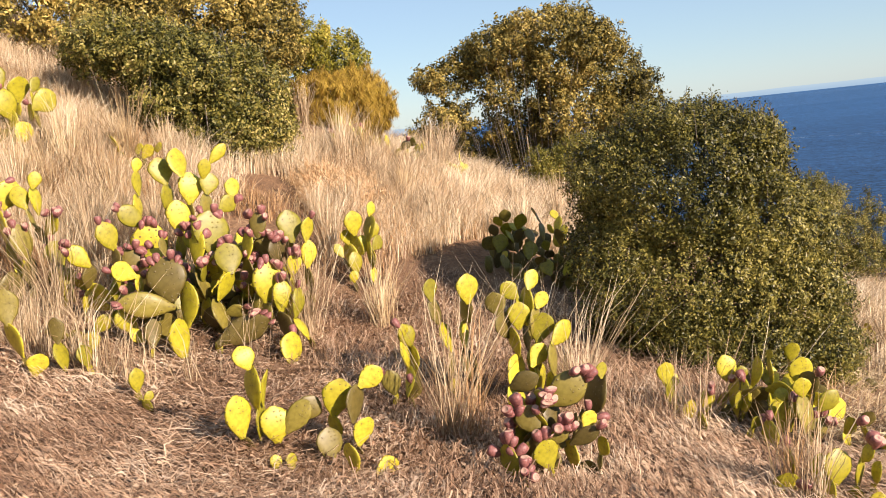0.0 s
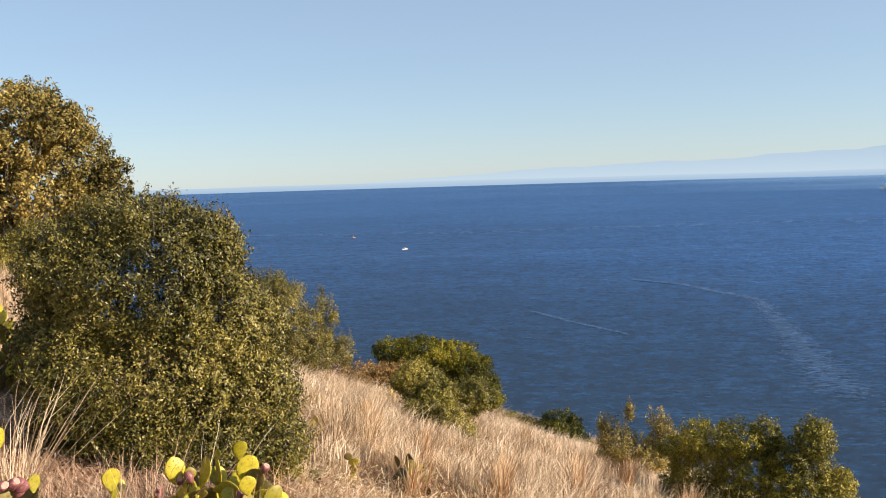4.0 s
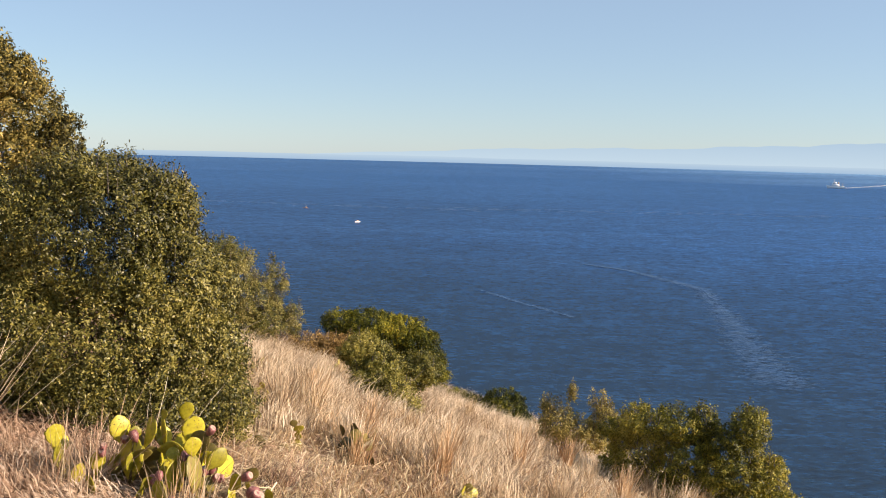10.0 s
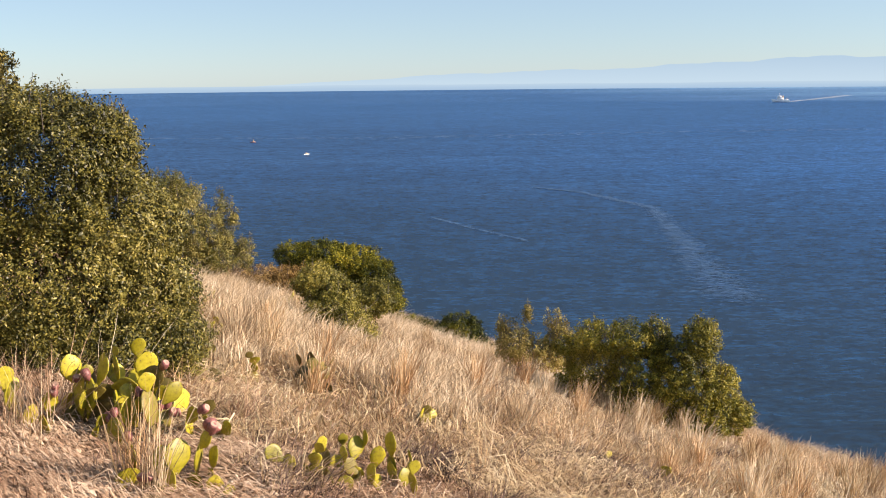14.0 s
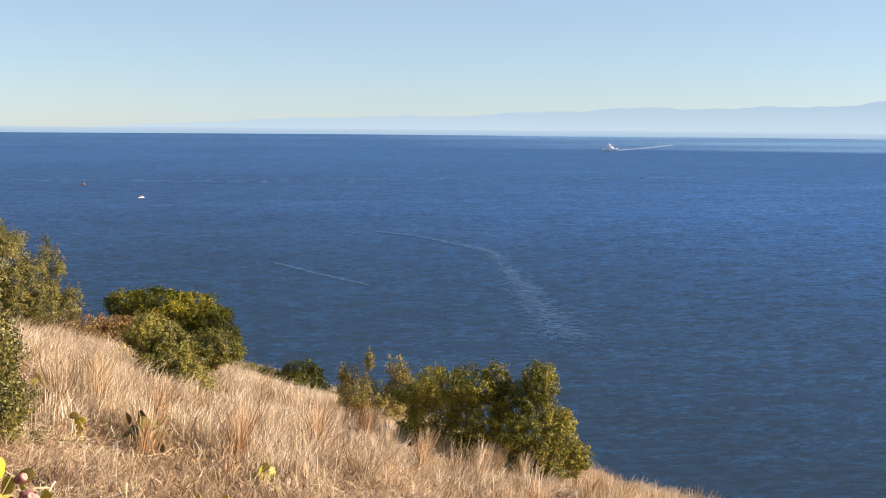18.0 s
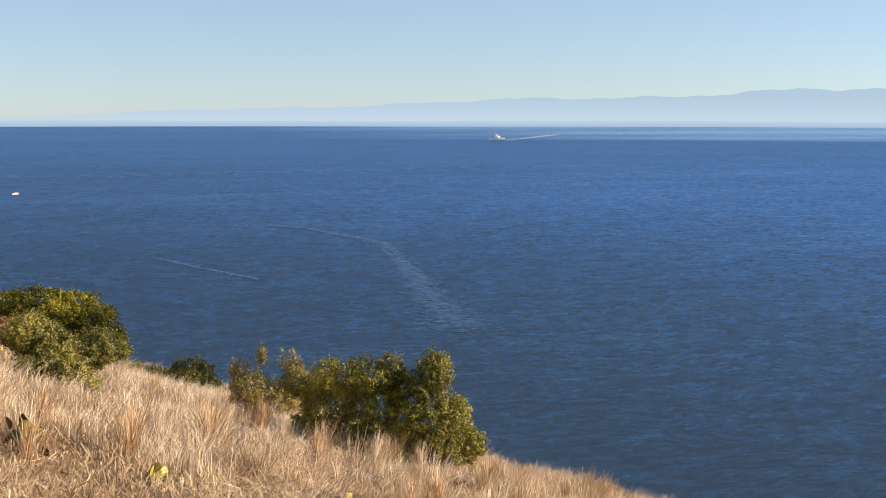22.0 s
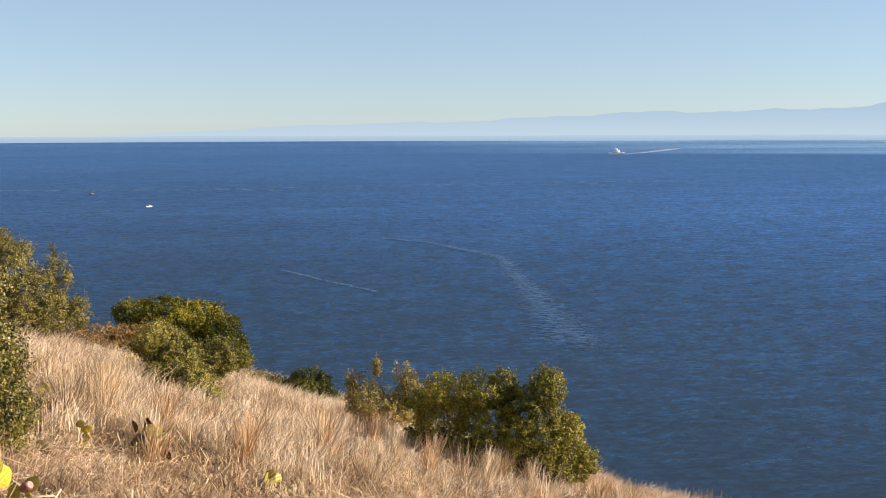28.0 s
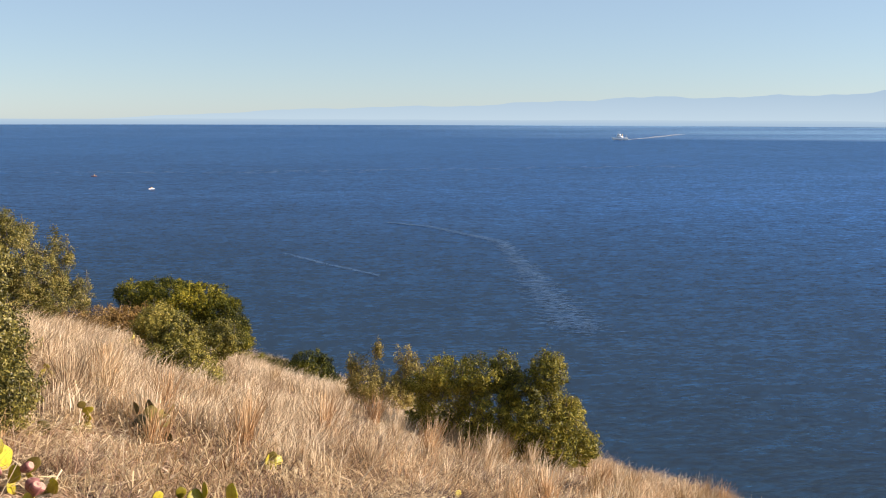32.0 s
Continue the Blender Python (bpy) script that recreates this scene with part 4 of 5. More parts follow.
set_pads(-5.9, 4.7, -51.5, "large old prickly pear heavy with purple fruit", 9, [
    (0.21, 0.15, 0.81, 0.32, 1.15, 10, 15, 4), (0.1, 0.14, 0.7, 0.31, 0.7, 0, -51, 4), (0.31, 0.02, 0.6, 0.24, 1.2, 0, 7, 3),
    (0.81, 0.14, 0.77, 0.26, 1.0, 0, 16, 0), (0.93, 0.08, 0.73, 0.2, 0.8, 15, 32, 1), (0.68, 0.07, 0.6, 0.22, 1.0, 10, 35, 4),
    (0.48, 0.16, 0.66, 0.22, 0.9, -15, -60, 4), (0.92, 0.07, 0.54, 0.22, 0.75, 10, 9, 0), (-0.53, 0.21, 0.87, 0.24, 0.9, -20, 26, 2),
    (-0.75, 0.15, 0.75, 0.22, 0.9, -40, 16, 3), (0.79, 0.03, 0.48, 0.19, 0.9, 10, 10, 3), (0.57, 0.15, 0.81, 0.2, 0.9, 5, -19, 4)], old=(5, 11))
set_pads(-5.75, 4.5, -52.0, "old prickly pear with withered lower pads and purple fruit", 10, [
    (-0.09, 0.08, 0.59, 0.33, 1.1, -5, -11, 3), (-0.38, 0.16, 0.68, 0.21, 0.9, -60, 29, 1), (0.62, 0.02, 0.47, 0.31, 1.0, 10, 16, 4),
    (0.7, -0.04, 0.36, 0.25, 0.8, 10, 10, 2), (0.81, -0.06, 0.3, 0.24, 0.7, 20, 34, 1), (-0.25, -0.01, 0.44, 0.4, 0.6, -75, 0, 2),
    (0.04, 0.06, 0.39, 0.34, 0.8, 0, -52, 0), (0.39, -0.03, 0.15, 0.42, 0.65, 70, 2, 4), (-0.06, -0.02, 0.16, 0.32, 0.75, -5, 32, 0),
    (-0.41, 0.08, 0.35, 0.2, 1.1, -15, 25, 0), (0.69, -0.29, 0.01, 0.25, 1.1, 20, 31, 1), (-0.24, 0.01, 0.23, 0.21, 0.8, 10, 14, 0)], old=(0, 5, 7, 11))
set_pads(-6.6, 4.35, -56.6, "old prickly pear with purple fruit in tall dry grass", 11, [
    (-0.21, 0.12, 0.54, 0.22, 1.0, -20, 22, 2), (-0.28, 0.26, 1.11, 0.14, 1.0, 20, 7, 0), (-0.48, 0.33, 1.02, 0.24, 1.1, 30, 22, 1),
    (-0.43, 0.17, 0.66, 0.28, 0.9, -10, 29, 4), (-0.21, 0.14, 0.76, 0.25, 0.8, 50, -58, 4), (-0.55, -0.0, 0.31, 0.32, 0.9, 0, 32, 0),
    (-0.55, 0.23, 0.8, 0.28, 0.9, 10, -68, 3), (-0.16, 0.04, 0.33, 0.21, 1.0, 20, 28, 0), (-0.4, 0.27, 0.99, 0.19, 1.0, -20, 12, 0)], old=(3, 5))
set_pads(-5.75, 6.4, -41.9, "yellow prickly pear with thin upright pads", 12, [
    (0.21, 0.16, 0.7, 0.14, 0.95, 20, 38, 0), (0.04, 0.08, 0.6, 0.23, 1.0, -5, 28, 0), (0.21, 0.1, 0.51, 0.15, 0.9, 30, 23, 0),
    (0.1, 0.16, 0.39, 0.18, 1.0, 10, 21, 0), (0.23, 0.1, 0.4, 0.16, 1.1, 50, 38, 0), (0.02, 0.0, 0.26, 0.2, 0.9, -5, 27, 0),
    (-0.04, 0.14, 0.48, 0.15, 0.9, -20, 28, 0), (-0.01, -0.01, 0.14, 0.11, 1.0, 0, 5, 0), (-0.11, 0.09, 0.37, 0.14, 0.8, -20, 16, 0)])
set_pads(-9.3, 5.7, -58.5, "yellow-green prickly pear standing in tall dry grass", 13, [
    (0.02, 0.26, 0.71, 0.27, 1.2, 0, 34, 0), (0.24, 0.14, 0.56, 0.29, 1.1, 60, 26, 0), (0.0, 0.05, 0.26, 0.23, 1.3, 40, 33, 0),
    (-0.12, 0.1, 0.56, 0.35, 0.9, -20, 23, 1), (-0.09, 0.16, 0.39, 0.25, 1.0, 10, -50, 2), (-0.19, 0.28, 0.84, 0.32, 1.0, -10, 6, 0),
    (-0.33, 0.04, 0.55, 0.38, 1.0, 0, 24, 0), (0.1, 0.05, 0.45, 0.24, 0.8, 50, -63, 1), (-0.32, -0.02, 0.26, 0.35, 1.0, 10, 20, 0),
    (-0.18, -0.03, 0.19, 0.27, 1.0, 20, 13, 0), (0.18, 0.21, 0.74, 0.17, 1.0, 30, 35, 0)], old=(9,))
# every pad takes the dark colour, which stands for shaded backs
set_pads(-1.05, 8.45, -7.1, "prickly pear with pads painted shade-dark in dry grass", 14, [
    (-0.08, 0.04, 0.19, 0.31, 0.8, 10, -55, 0), (0.01, 0.07, 0.16, 0.12, 1.1, 50, -55, 0), (-0.1, -0.13, 0.12, 0.2, 0.9, -20, -57, 0),
    (-0.2, 0.04, 0.27, 0.11, 1.0, 0, -56, 0), (-0.15, -0.33, 0.09, 0.17, 1.0, -30, -58, 0), (0.05, -0.28, 0.06, 0.18, 1.0, 40, -52, 0),
    (0.12, -0.23, 0.01, 0.13, 1.0, 60, -50, 0)], old=(0, 1, 2, 3, 4, 5, 6))
set_pads(-5.3, 3.67, -55.3, "single upright prickly pear pad on trodden ground", 23, [
    (0.01, 0.03, 0.16, 0.16, 0.95, 0, 27, 0), (0.06, -0.13, 0.08, 0.08, 1.0, 50, 12, 0)])
set_pads(-6.1, 3.5, -60.2, "few low prickly pear pads among dry stalks", 24, [
    (0.01, -0.05, 0.09, 0.16, 1.2, 20, 19, 0), (0.31, -0.04, 0.09, 0.15, 1.2, 0, 35, 0), (0.16, -0.02, 0.29, 0.18, 0.8, 0, -18, 0),
    (-0.12, 0.19, 0.47, 0.25, 0.9, 0, 2, 0)], old=(2, 3))
set_pads(-2.6, 6.0, -23.4, "small prickly pear seedling before the dark bush", 26, [
    (-0.11, -0.07, 0.22, 0.14, 1.1, 0, 13, 0), (-0.07, -0.05, 0.08, 0.1, 0.9, 10, -66, 0)])
grown_cactus(-6.15, 4.95, -51, "dense old prickly pear stem of brown pads and fruit", 31, 90, 0.24, 0.85, 0.4, 0.85, 0.9, dark_share=0.5)
grown_cactus(-2.8, 4.35, -33, "dark inner pads of a fruiting prickly pear", 35, 16, 0.18, 0.28, 0.22, 0.4, 0.9, dark_share=0.6)
# dark pads behind carry the shade there in their colour
grown_cactus(-1.95, 5.95, -18, "dark olive prickly pear against the foot of the large bush", 43, 30, 0.19, 0.4, 0.25, 0.36, 0.05, dark_share=0.6)
# mostly dark pads again, shade put into their colour
grown_cactus(-1.0, 8.25, -7, "prickly pear painted shade-dark, lying in dry grass", 41, 9, 0.16, 0.34, 0.2, 0.3, 0.0, dark_share=0.9)
grown_cactus(-4.75, 8.25, -30, "prickly pear in the shade of the large bush", 38, 110, 0.19, 0.8, 0.45, 0.75, 0.0, dark_share=0.5)
for k, (x, y, n, ln) in enumerate(((-9.5, 10.9, 9, 0.17), (-9.3, 11.2, 9, 0.17), (-9.2, 10.9, 8, 0.17), (-9.0, 11.4, 10, 0.17), (-8.8, 11.2, 8, 0.17), (-8.7, 11.6, 10, 0.17), (-8.45, 11.75, 9, 0.17), (-8.2, 11.95, 8, 0.16), (-7.9, 11.2, 6, 0.15), (-8.7, 6.6, 8, 0.2), (-6.2, 4.0, 5, 0.17),
                                   (-1.73, 7.69, 1, 0.16), (-1.5, 7.98, 5, 0.14), (-0.12, 7.7, 5, 0.12), (1.4, 8.5, 5, 0.11), (2.05, 8.25, 6, 0.12), (-0.78, 5.4, 5, 0.13), (-2.73, 16.8, 9, 0.18), (-2.31, 9.97, 4, 0.12), (-2.0, 9.9, 3, 0.1))):
    s = ln * (1 + 0.12 * n)
    grown_cactus(x, y, -40 + 4 * k, "small yellow-green prickly pear in dry grass", 60 + k, n, ln, s, s * 0.7, s + ln * 0.6, 0.15 if n > 8 else 0.0)

# ---- dry grass ----
def blades(name, xy, height, width, mat, label, seed, lean=0.35, bend=0.5, base=None):
    """Dry grass: every blade a narrow bent strip that tapers to a point."""
    r = np.random.default_rng(seed)
    n = len(xy)
    h = height * r.uniform(0.45, 1.25, n) * (1 + 0.3 * np.sin(xy[:, 0] * 5.3 + seed) * np.sin(xy[:, 1] * 4.7 - xy[:, 0] * 2.1))
    a = r.uniform(0, 2 * np.pi, n)
    ln = np.abs(r.normal(size=n)) * lean
    dirx = np.stack([np.cos(a) * ln + 0.06, np.sin(a) * ln, np.ones(n)], 1)
    out = np.stack([np.cos(a), np.sin(a), np.zeros(n)], 1)
    b = np.stack([xy[:, 0], xy[:, 1], ground(xy[:, 0], xy[:, 1]) - 0.02], 1)
    sd = np.stack([-np.sin(a + 0.8), np.cos(a + 0.8), np.zeros(n)], 1) * (width * r.uniform(0.6, 1.3, n))[:, None] * 0.5
    mid = b + dirx * (h * 0.55)[:, None]
    tip = b + dirx * h[:, None] + out * (h * bend * r.uniform(0.1, 0.9, n))[:, None] - np.array([0, 0, 1]) * (h * bend * 0.25)[:, None]
    v = np.stack([b - sd, b + sd, mid + sd * 0.75, mid - sd * 0.75, tip], 1).reshape(-1, 3)
    k = np.arange(n)[:, None] * 5
    f = np.concatenate([k + [0, 1, 2], k + [0, 2, 3], k + [3, 2, 4]], 1).reshape(-1, 3)
    return tagged(new(name, mesh_of(name, v, f, mat, 3)), label, "grass", kind="stuff")


def strew(n, az, dist, seed, clumps=0, spread=0.12, power=1.0):
    """Places over a fan of the hillside seen from the path, evenly or in tufts."""
    r = np.random.default_rng(seed)
    m = clumps or n
    a = np.radians(r.uniform(*az, m))
    d = dist[0] + (dist[1] - dist[0]) * r.uniform(0, 1, m) ** power
    p = np.stack([np.sin(a) * d, np.cos(a) * d], 1)
    if clumps:
        p = np.repeat(p, n // clumps, 0)
        p = p + r.normal(size=p.shape) * spread * r.uniform(0.4, 1.5, (clumps, 1)).repeat(n // clumps, 0)
    return p


def wander(xy, cut, seed, scale=0.6):
    """Keeps the places where a slow drift over the hillside is high, so that grass stands in patches."""
    x, y = xy[:, 0] * scale, xy[:, 1] * scale
    w = np.sin(x * 1.3 + seed) * np.cos(y * 1.1 - seed) + 0.6 * np.sin(x * 2.9 + y * 2.1 + seed * 3) + 0.3 * np.sin(y * 5.3 - x * 3.7)
    return xy[w > cut]


BARE = ((-6.0, 4.75, 0.85), (-6.6, 4.35, 0.4), (-2.75, 4.2, 0.5), (-3.25, 5.1, 0.5), (-1.9, 5.75, 0.5), (-1.5, 5.6, 0.45), (-1.3, 4.9, 0.35), (-5.0, 8.1, 0.9), (-0.25, 5.55, 0.5), (-2.95, 7.55, 0.95), (-5.0, 7.4, 0.9), (-4.3, 6.2, 1.2), (-3.8, 7.2, 1.0), (-3.7, 3.6, 0.7), (-1.05, 8.35, 0.6), (-0.95, 7.7, 0.5),
        (3.2, 14.9, 1.0), (4.1, 15.2, 0.9), (3.2, 14.1, 0.6), (4.1, 14.4, 0.6), (2.3, 15.2, 0.8), (2.2, 14.3, 0.8), (1.9, 18.3, 0.7), (-1.35, 13.7, 0.6), (-0.9, 14.9, 0.6), (0.4, 24.0, 0.9), (-2.2, 9.8, 0.4), (-1.55, 7.6, 0.3),
        (-10.2, 11.8, 0.8), (-9.7, 11.2, 0.5), (-9.3, 10.9, 0.45), (-8.9, 11.1, 0.45), (-8.6, 11.4, 0.45), (-8.2, 11.7, 0.4), (-5.75, 6.35, 0.35), (-8.2, 14.2, 0.7))


def clear(xy):
    """Leaves out what would stand inside a cactus, a bush or on trodden soil."""
    keep = np.ones(len(xy), bool)
    for x, y, rad in BARE:
        keep &= np.hypot(xy[:, 0] - x, xy[:, 1] - y) > rad
    return xy[keep]


blades("dry_grass", clear(wander(strew(84000, (-17, 3), (8, 30), 1, 1500, 0.13, 0.8), -0.9, 1)), 0.33, 0.009, PALE, "pale golden dry grass over the seaward slope", 1, 0.28, 0.7)
blades("dry_grass", clear(wander(strew(50000, (-1, 30), (8, 30), 21, 900, 0.13, 0.75), -0.5, 1)), 0.30, 0.009, PALE, "pale dry grass along the cliff edge", 21, 0.28, 0.7)
blades("dry_grass", clear(wander(strew(50000, (-16, 32), (6.5, 24), 2, 900, 0.13), 0.0, 4)), 0.27, 0.007, RUSSET, "russet dry grass on the slope", 2, 0.4, 0.8)
blades("withered_herbs", clear(strew(30000, (-14, 32), (5.2, 14), 17, 70, 0.24)), 0.17, 0.007, HERB, "dark withered herbs among the dry grass", 17, 0.9, 0.8)
blades("dry_grass", clear(strew(36000, (-16, 32), (5.0, 16), 12, 1100, 0.12)), 0.19, 0.006, STRAW, "short straw-coloured grass on the slope", 12, 0.7, 0.9)
blades("dry_grass", clear(wander(strew(110000, (-64, -27), (9.6, 19), 3, 3600, 0.13), -0.75, 7)), 0.36, 0.008, PALE, "tall pale dry grass on the hillside", 3, 0.24, 0.6)
blades("dry_grass", clear(wander(strew(24000, (-64, -30), (8.5, 15), 13, 900, 0.14), -0.6, 3)), 0.32, 0.008, RUSSET, "russet dry grass on the hillside", 13, 0.45, 0.8)
blades("dry_grass", clear(wander(strew(12000, (-66, -50), (6.8, 11), 4, 500, 0.12), -0.3, 2)), 0.55, 0.006, PALE, "long dry grass beside the old cactus", 4, 0.28)
blades("dry_grass", clear(wander(strew(12000, (-50, -22), (5.5, 9.5), 8, 700, 0.10), 0.15, 5)), 0.26, 0.005, LITTER, "scattered dry grass tufts on trodden soil", 8, 0.6, 0.9)
blades("dry_grass", clear(strew(2600, (-33, -11), (6.0, 6.8), 14, 160, 0.08)), 0.3, 0.004, LITTER, "wispy grass at the foot of the large bush", 14, 0.6)
blades("dry_grass", wander(strew(60000, (-68, 32), (3.0, 9.5), 5, 3000, 0.07), -0.4, 9, 1.3), 0.085, 0.0036, LITTER, "short withered grass close to the path", 5, 1.0, 1.2)


def litter(name, xy, length, width, label, seed, curl=0.8, lift=0.03, mat=LITTER):
    """Fallen bits that lie about on the soil, each a bowed strip of two faces, so that straws tangle."""
    r = np.random.default_rng(seed)
    n = len(xy)
    a, t = r.uniform(0, 2 * np.pi, n), r.normal(size=n) * 0.42
    half = (length * (0.3 + 1.4 * r.uniform(0, 1, n) ** 2.2))[:, None] * 0.5
    d = np.stack([np.cos(a), np.sin(a), t - 0.33 * np.cos(a) - 0.22 * np.sin(a)], 1) * half
    s = np.stack([-np.sin(a), np.cos(a), r.normal(size=n) * 0.3], 1)
    bow = s * half * (r.normal(size=n) * curl * 0.5)[:, None] + np.array([0, 0, 1]) * half * np.abs(r.normal(size=n) * curl * 0.45)[:, None]
    w = s * (width * r.uniform(0.5, 1.5, n))[:, None] * 0.5
    c = np.stack([xy[:, 0], xy[:, 1], ground(xy[:, 0], xy[:, 1]) + r.uniform(0.004, lift, n)], 1)
    v = np.stack([c - d - w * 0.5, c - d + w * 0.5, c + bow + w, c + bow - w, c + d + w * 0.4, c + d - w * 0.4], 1).reshape(-1, 3)
    k = np.arange(n)[:, None] * 6
    f = np.concatenate([k + [0, 1, 2, 3], k + [3, 2, 4, 5]], 1).reshape(-1, 4)
    return tagged(new(name, mesh_of(name, v, f, mat, 4)), label, "litter", kind="stuff")


litter("dead_leaves", strew(46000, (-68, 34), (2.5, 8.5), 16), 0.042, 0.02, "curled dead leaves and chaff on the soil", 16, 0.7, 0.035)
litter("straw_litter", strew(60000, (-180, 180), (0.2, 8), 36, power=0.6), 0.12, 0.006, "trodden straw and chaff along the path", 36, 1.1, 0.03)
litter("straw_litter", strew(46000, (-18, 34), (6, 14), 26), 0.16, 0.008, "matted golden straw on the seaward slope", 26, 1.3, 0.09, STRAW)
litter("straw_litter", strew(90000, (-68, 34), (2.5, 9), 6), 0.11, 0.005, "fallen straw and dead leaves on the soil", 6, 1.1, 0.05)


def tussock(x, y, n, height, label, seed, mat=STRAW, fan=0.28, thin=0.0022):
    """A single tuft of long stalks that fan out from one foot, some ending in a plume."""
    r = np.random.default_rng(seed)
    root = thing("grass_tussock", x, y, label, "grass", "tall grass tussocks")
    a, ln = r.uniform(0, 2 * np.pi, n), np.abs(r.normal(size=n)) * fan
    h = height * r.uniform(0.5, 1.1, n)
    foot = np.stack([r.normal(size=n) * 0.04, r.normal(size=n) * 0.04, np.zeros(n)], 1)
    u = np.stack([np.cos(a) * ln + 0.08, np.sin(a) * ln, np.ones(n)], 1)
    o = np.stack([np.cos(a), np.sin(a), -0.4 * np.ones(n)], 1)
    sd = np.stack([-np.sin(a + 0.8), np.cos(a + 0.8), np.zeros(n)], 1) * thin
    lv = [foot + u * (h * k)[:, None] + o * (h * 0.28 * k * k * r.uniform(0.2, 1, n))[:, None] for k in (0, 0.4, 0.75, 1.0)]
    v = np.stack([lv[0] - sd, lv[0] + sd, lv[1] + sd, lv[1] - sd, lv[2] + sd * 0.8, lv[2] - sd * 0.8, lv[3]], 1).reshape(-1, 3)
    k = np.arange(n)[:, None] * 7
    f = np.concatenate([k + [0, 1, 2], k + [0, 2, 3], k + [3, 2, 4], k + [3, 4, 5], k + [5, 4, 6]], 1).reshape(-1, 3)
    part("stalk_tuft", mesh_of("stalk_tuft", v, f, mat, 3), root)
    return root


tussock(-3.35, 4.32, 90, 1.1, "tall fountain of dry grass stalks growing through a cactus", 1, PALE, 0.26)
tussock(-3.3, 4.42, 60, 0.9, "russet grass stalks with seed heads in front of a cactus", 6, RUSSET, 0.2)
tussock(-3.15, 5.5, 130, 0.85, "feathery pale grass tuft beside the dark bush", 2, PALE, 0.42)
tussock(-1.62, 4.85, 60, 0.6, "russet grass tuft in front of the low cactus", 3, RUSSET, 0.2)
tussock(-1.45, 4.72, 50, 0.62, "pale grass stalks rising between cactus pads", 7, PALE, 0.24)
tussock(-2.4, 5.75, 40, 0.6, "thin pale grass stalks beside a cactus", 9, LITTER, 0.45)
tussock(-6.75, 4.15, 160, 1.0, "tall pale grass stalks beside the old cactus", 4, PALE)
for k, (x, y) in enumerate(((-7.3, 4.9), (-7.9, 5.6), (-7.1, 5.4), (-8.4, 5.3), (-7.7, 6.3), (-8.9, 6.6))):
    tussock(x, y, 110, 0.95, "tall straw-coloured grass stalks on the hillside", 520 + k, (PALE, STRAW)[k % 2], 0.22)
tussock(-5.35, 5.3, 160, 0.85, "tall pale grass stalks beside the fruiting cactus", 5, PALE)
tussock(-5.1, 5.9, 120, 0.7, "pale grass stalks behind the fruiting cactus", 10, STRAW)
for k, (x, y) in enumerate(((-2.5, 5.6), (-2.3, 5.3), (-2.2, 6.2), (-5.2, 4.6), (-1.0, 6.4), (0.3, 6.6), (0.9, 7.4), (-6.6, 4.2), (-4.4, 5.2), (-4.3, 6.2), (-4.0, 6.5), (-4.7, 6.4), (-3.7, 6.3), (-4.5, 6.9))):
    tussock(x, y, 16, 0.7, "sparse bare dry stems on trodden soil", 500 + k, PALE, 0.45, 0.0018)
for k in range(70):
    q = np.random.default_rng(100 + k)
    a, d = radians(q.uniform(-13, 26)), q.uniform(8, 20)
    tussock(math.sin(a) * d, math.cos(a) * d, 100, q.uniform(0.4, 0.7), "golden tuft of tall dry grass on the slope", 20 + k, (PALE, STRAW, RUSSET)[k % 3], 0.18, 0.0035)
for k in range(34):
    q = np.random.default_rng(400 + k)
    a, d = radians(q.uniform(-62, -28)), q.uniform(9, 15.5)
    tussock(math.sin(a) * d, math.cos(a) * d, 110, q.uniform(0.55, 0.9), "pale tuft of tall dry grass on the hillside", 220 + k, (PALE, STRAW, PALE)[k % 3], 0.16, 0.0035)

# ---- boats ----
HULL = simple("white_hull", (0.8, 0.8, 0.78), (0.88, 0.88, 0.86), 0.6, 0.4, 0.0)
RED = simple("red_hull", (0.26, 0.09, 0.065), (0.36, 0.14, 0.10), 0.6, 0.5, 0.0)
DARK = simple("dark_glass", (0.02, 0.025, 0.03), (0.05, 0.055, 0.06), 0.6, 0.2, 0.0)
BUFF = simple("buff_paint", (0.5, 0.33, 0.18), (0.6, 0.42, 0.24), 0.6, 0.5, 0.0)


def hull_mesh(name, length, beam, depth, mat, sheer=0.35):
    """A boat's hull along its x axis, bow at -x: pointed bow, raised sheer, square stern, closed deck."""
    n, prof = 12, ((-1.0, 0.96), (-0.85, 0.3), (-0.35, -0.35), (0.0, -0.5), (0.35, -0.35), (0.85, 0.3), (1.0, 0.96))
    v = []
    for i in range(n):
        t = i / (n - 1)
        w = beam * 0.5 * min(1.0, (t * 2.4 + 0.02) ** 0.6)
        for py, pz in prof:
            z = pz * depth + (sheer * depth * (1 - t) ** 2 if pz > 0 else 0)
            v.append((length * (t - 0.5) - (0.05 * length * (1 - t) * (pz > 0.5)), py * w, z))
    m = len(prof)
    f = [(i * m + k, i * m + k + 1, (i + 1) * m + k + 1, (i + 1) * m + k) for i in range(n - 1) for k in range(m - 1)]
    f += [(i * m, (i + 1) * m, (i + 2) * m - 1, (i + 1) * m - 1) for i in range(n - 1)]
    return mesh_of(name, v, f, mat, 4)


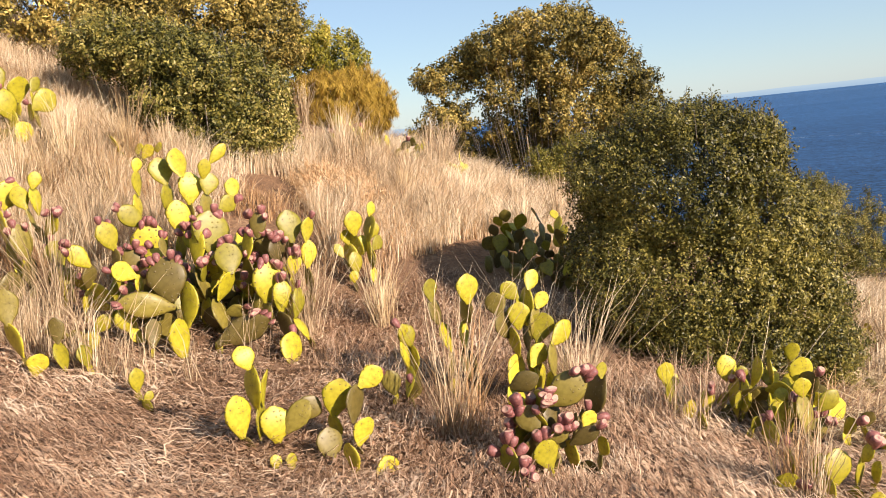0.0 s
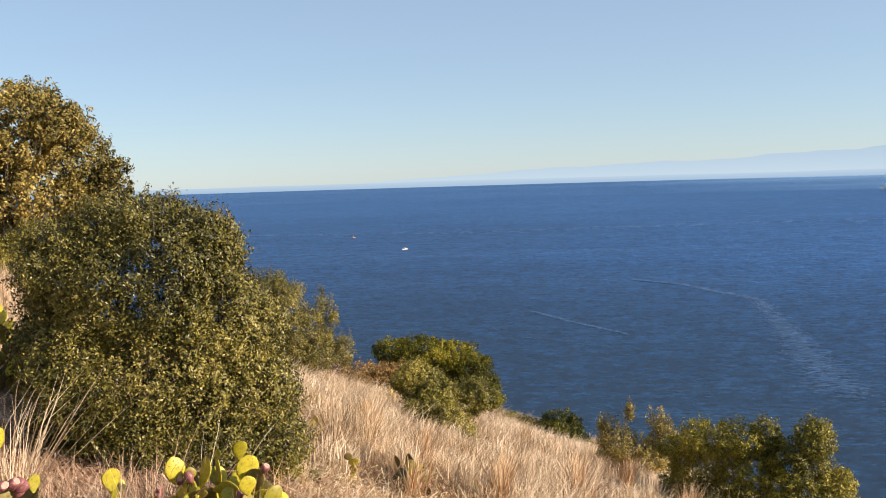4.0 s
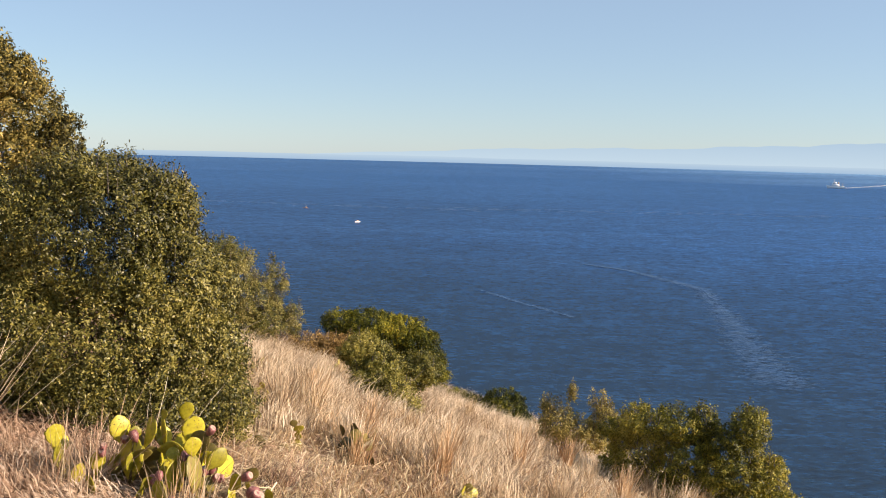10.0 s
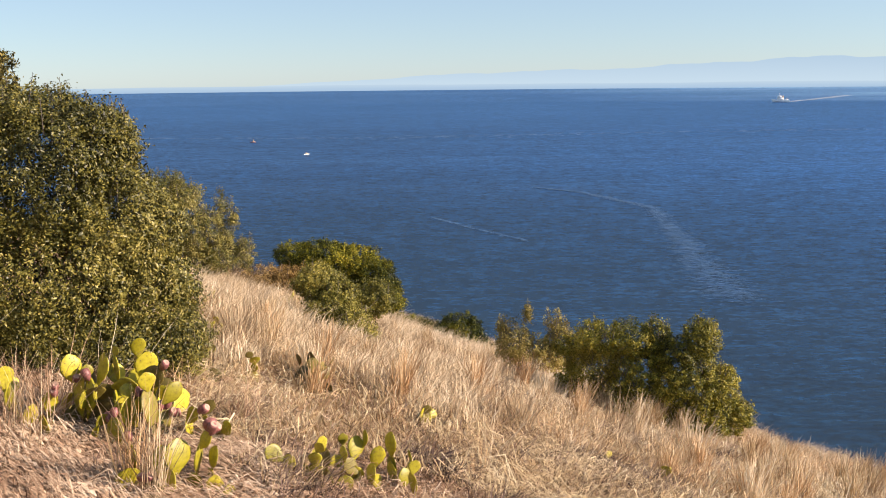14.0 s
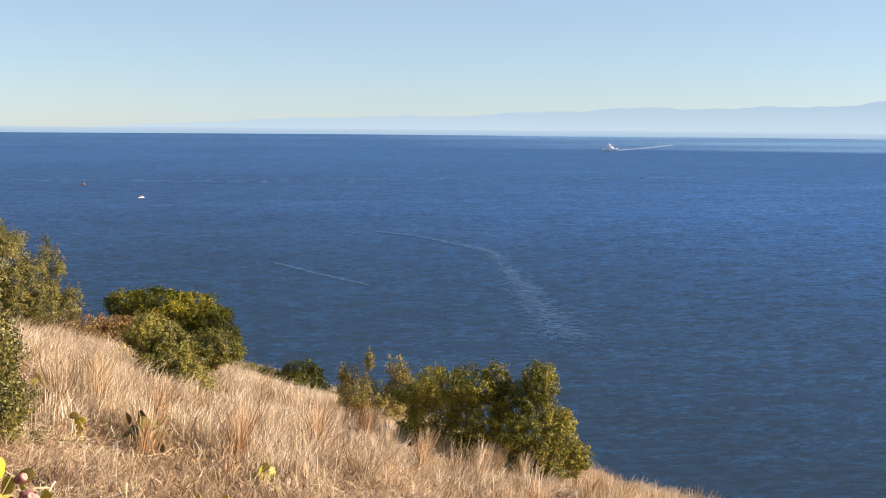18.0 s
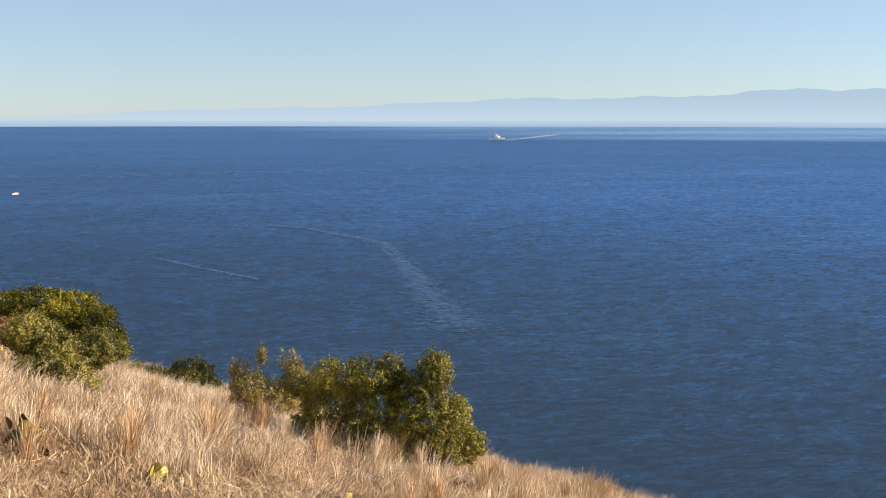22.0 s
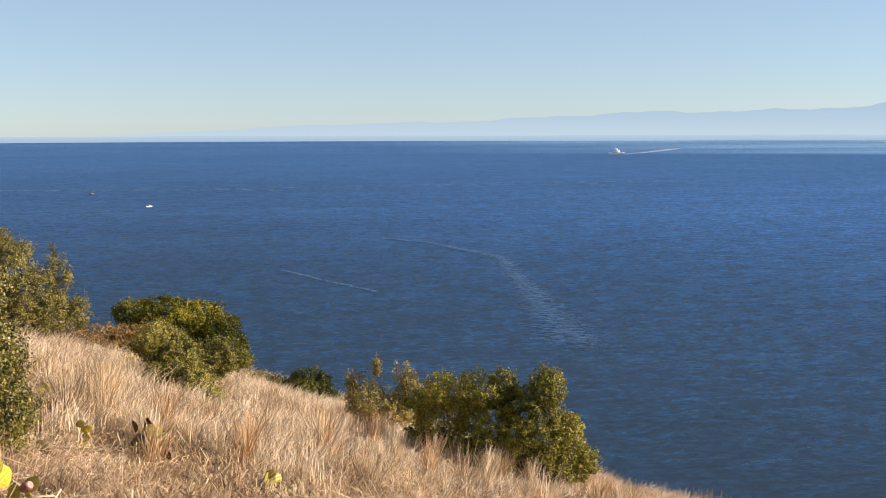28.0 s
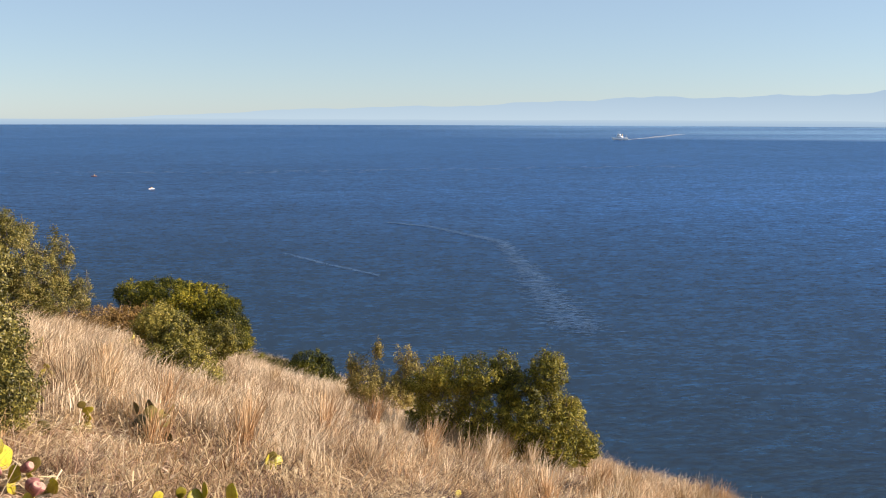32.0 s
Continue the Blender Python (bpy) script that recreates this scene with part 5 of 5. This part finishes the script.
def block(name, x0, x1, y, z0, z1, mat, rake=0.0):
    v = [(x0 - rake * 0, -y, z0), (x1, -y, z0), (x1, y, z0), (x0, y, z0), (x0 + rake, -y * 0.92, z1), (x1 - rake * 0.4, -y * 0.92, z1), (x1 - rake * 0.4, y * 0.92, z1), (x0 + rake, y * 0.92, z1)]
    f = [(0, 3, 2, 1), (4, 5, 6, 7), (0, 1, 5, 4), (1, 2, 6, 5), (2, 3, 7, 6), (3, 0, 4, 7)]
    return mesh_of(name, v, f, mat, 4)


def pole(name, p, q, rad, mat):
    return tubes_mesh(name, [(np.array([p, q], float), np.array([rad, rad * 0.7]))], mat, 6)


def afloat(name, x, y, turn, label):
    ob = new(name)
    ob.matrix_basis = pose(x, y, SEA_Z, 0, 0, turn)
    return tagged(ob, label, "boat")


ship = afloat("ship", 668, 1930, -20, "white motor ship under way with a trailing wake")
part("hull", hull_mesh("hull", 32, 8, 4.2, HULL), ship)
house = part("deckhouse", block("deckhouse", -8, 6, 3.6, 4.0, 8.6, HULL, 1.0), ship)
bridge = part("bridge", block("bridge", -6.5, 1, 3.2, 8.6, 12.4, HULL, 0.6), ship)
part("bridge_window", block("bridge_window", -6.4, -5.2, 2.9, 9.8, 11.2, DARK, 0.4), bridge, "dark band of bridge windows")
part("funnel", block("funnel", 2.4, 5.2, 1.3, 8.6, 12.4, BUFF, 0.4), ship, "buff-painted funnel")
part("mast", pole("mast", (-3, 0, 12.4), (-3, 0, 18), 0.3, HULL), ship)
part("crane", pole("crane", (9, 0, 4.0), (12.5, 0, 9.5), 0.3, BUFF), ship)
part("bulwark", block("bulwark", 6, 14.6, 3.7, 3.9, 5.0, HULL), ship)

boat = afloat("motor_boat", -90, 678, 62, "small white motor boat with a low cabin")
part("hull", hull_mesh("hull", 5.4, 1.9, 0.55, HULL), boat)
part("cabin", block("cabin", -0.9, 0.9, 0.7, 0.5, 1.35, BUFF, 0.35), boat)
part("windscreen", block("windscreen", -0.98, -0.7, 0.68, 0.7, 1.2, DARK, 0.25), boat, "dark windscreen")
part("outboard", block("outboard", 2.6, 3.0, 0.25, 0.1, 0.9, DARK, 0.05), boat, "dark outboard engine")

skiff = afloat("fishing_boat", -153, 822, 20, "small red and buff fishing boat")
part("hull", hull_mesh("hull", 4.6, 1.7, 0.5, RED), skiff)
part("gunwale", block("gunwale", -1.5, 2.1, 0.78, 0.4, 0.55, BUFF), skiff, "buff gunwale")
part("cabin", block("cabin", -0.2, 0.9, 0.55, 0.5, 1.3, BUFF, 0.15), skiff)
part("mast", pole("mast", (0.4, 0, 1.25), (0.4, 0, 2.8), 0.06, BUFF), skiff)

# ---- dead flower stalks among the far grass ----
for k, (x, y, h) in enumerate(((-9.2, 15.6, 1.5), (-8.8, 15.4, 1.2), (-9.0, 16.3, 1.4), (-8.3, 15.9, 1.1), (-9.7, 16.0, 1.0))):
    st = thing("dead_stalk", x, y, "thin pale dead flower stalk in the grass", "stalk", "dead flower stalks")
    q = np.random.default_rng(300 + k)
    tip = np.array([q.normal() * 0.05, q.normal() * 0.05, h])
    part("stem", pole("stem", (0, 0, 0), tip, 0.011, FLOWER_STALK), st)
    tagged(part("seed_head", leaf_mesh("seed_head", tip + q.normal(size=(40, 3)) * np.array([0.02, 0.02, 0.09]), q.normal(size=(40, 3)), 0.03, 0.012, SCRUB, q), st), kind="stuff")
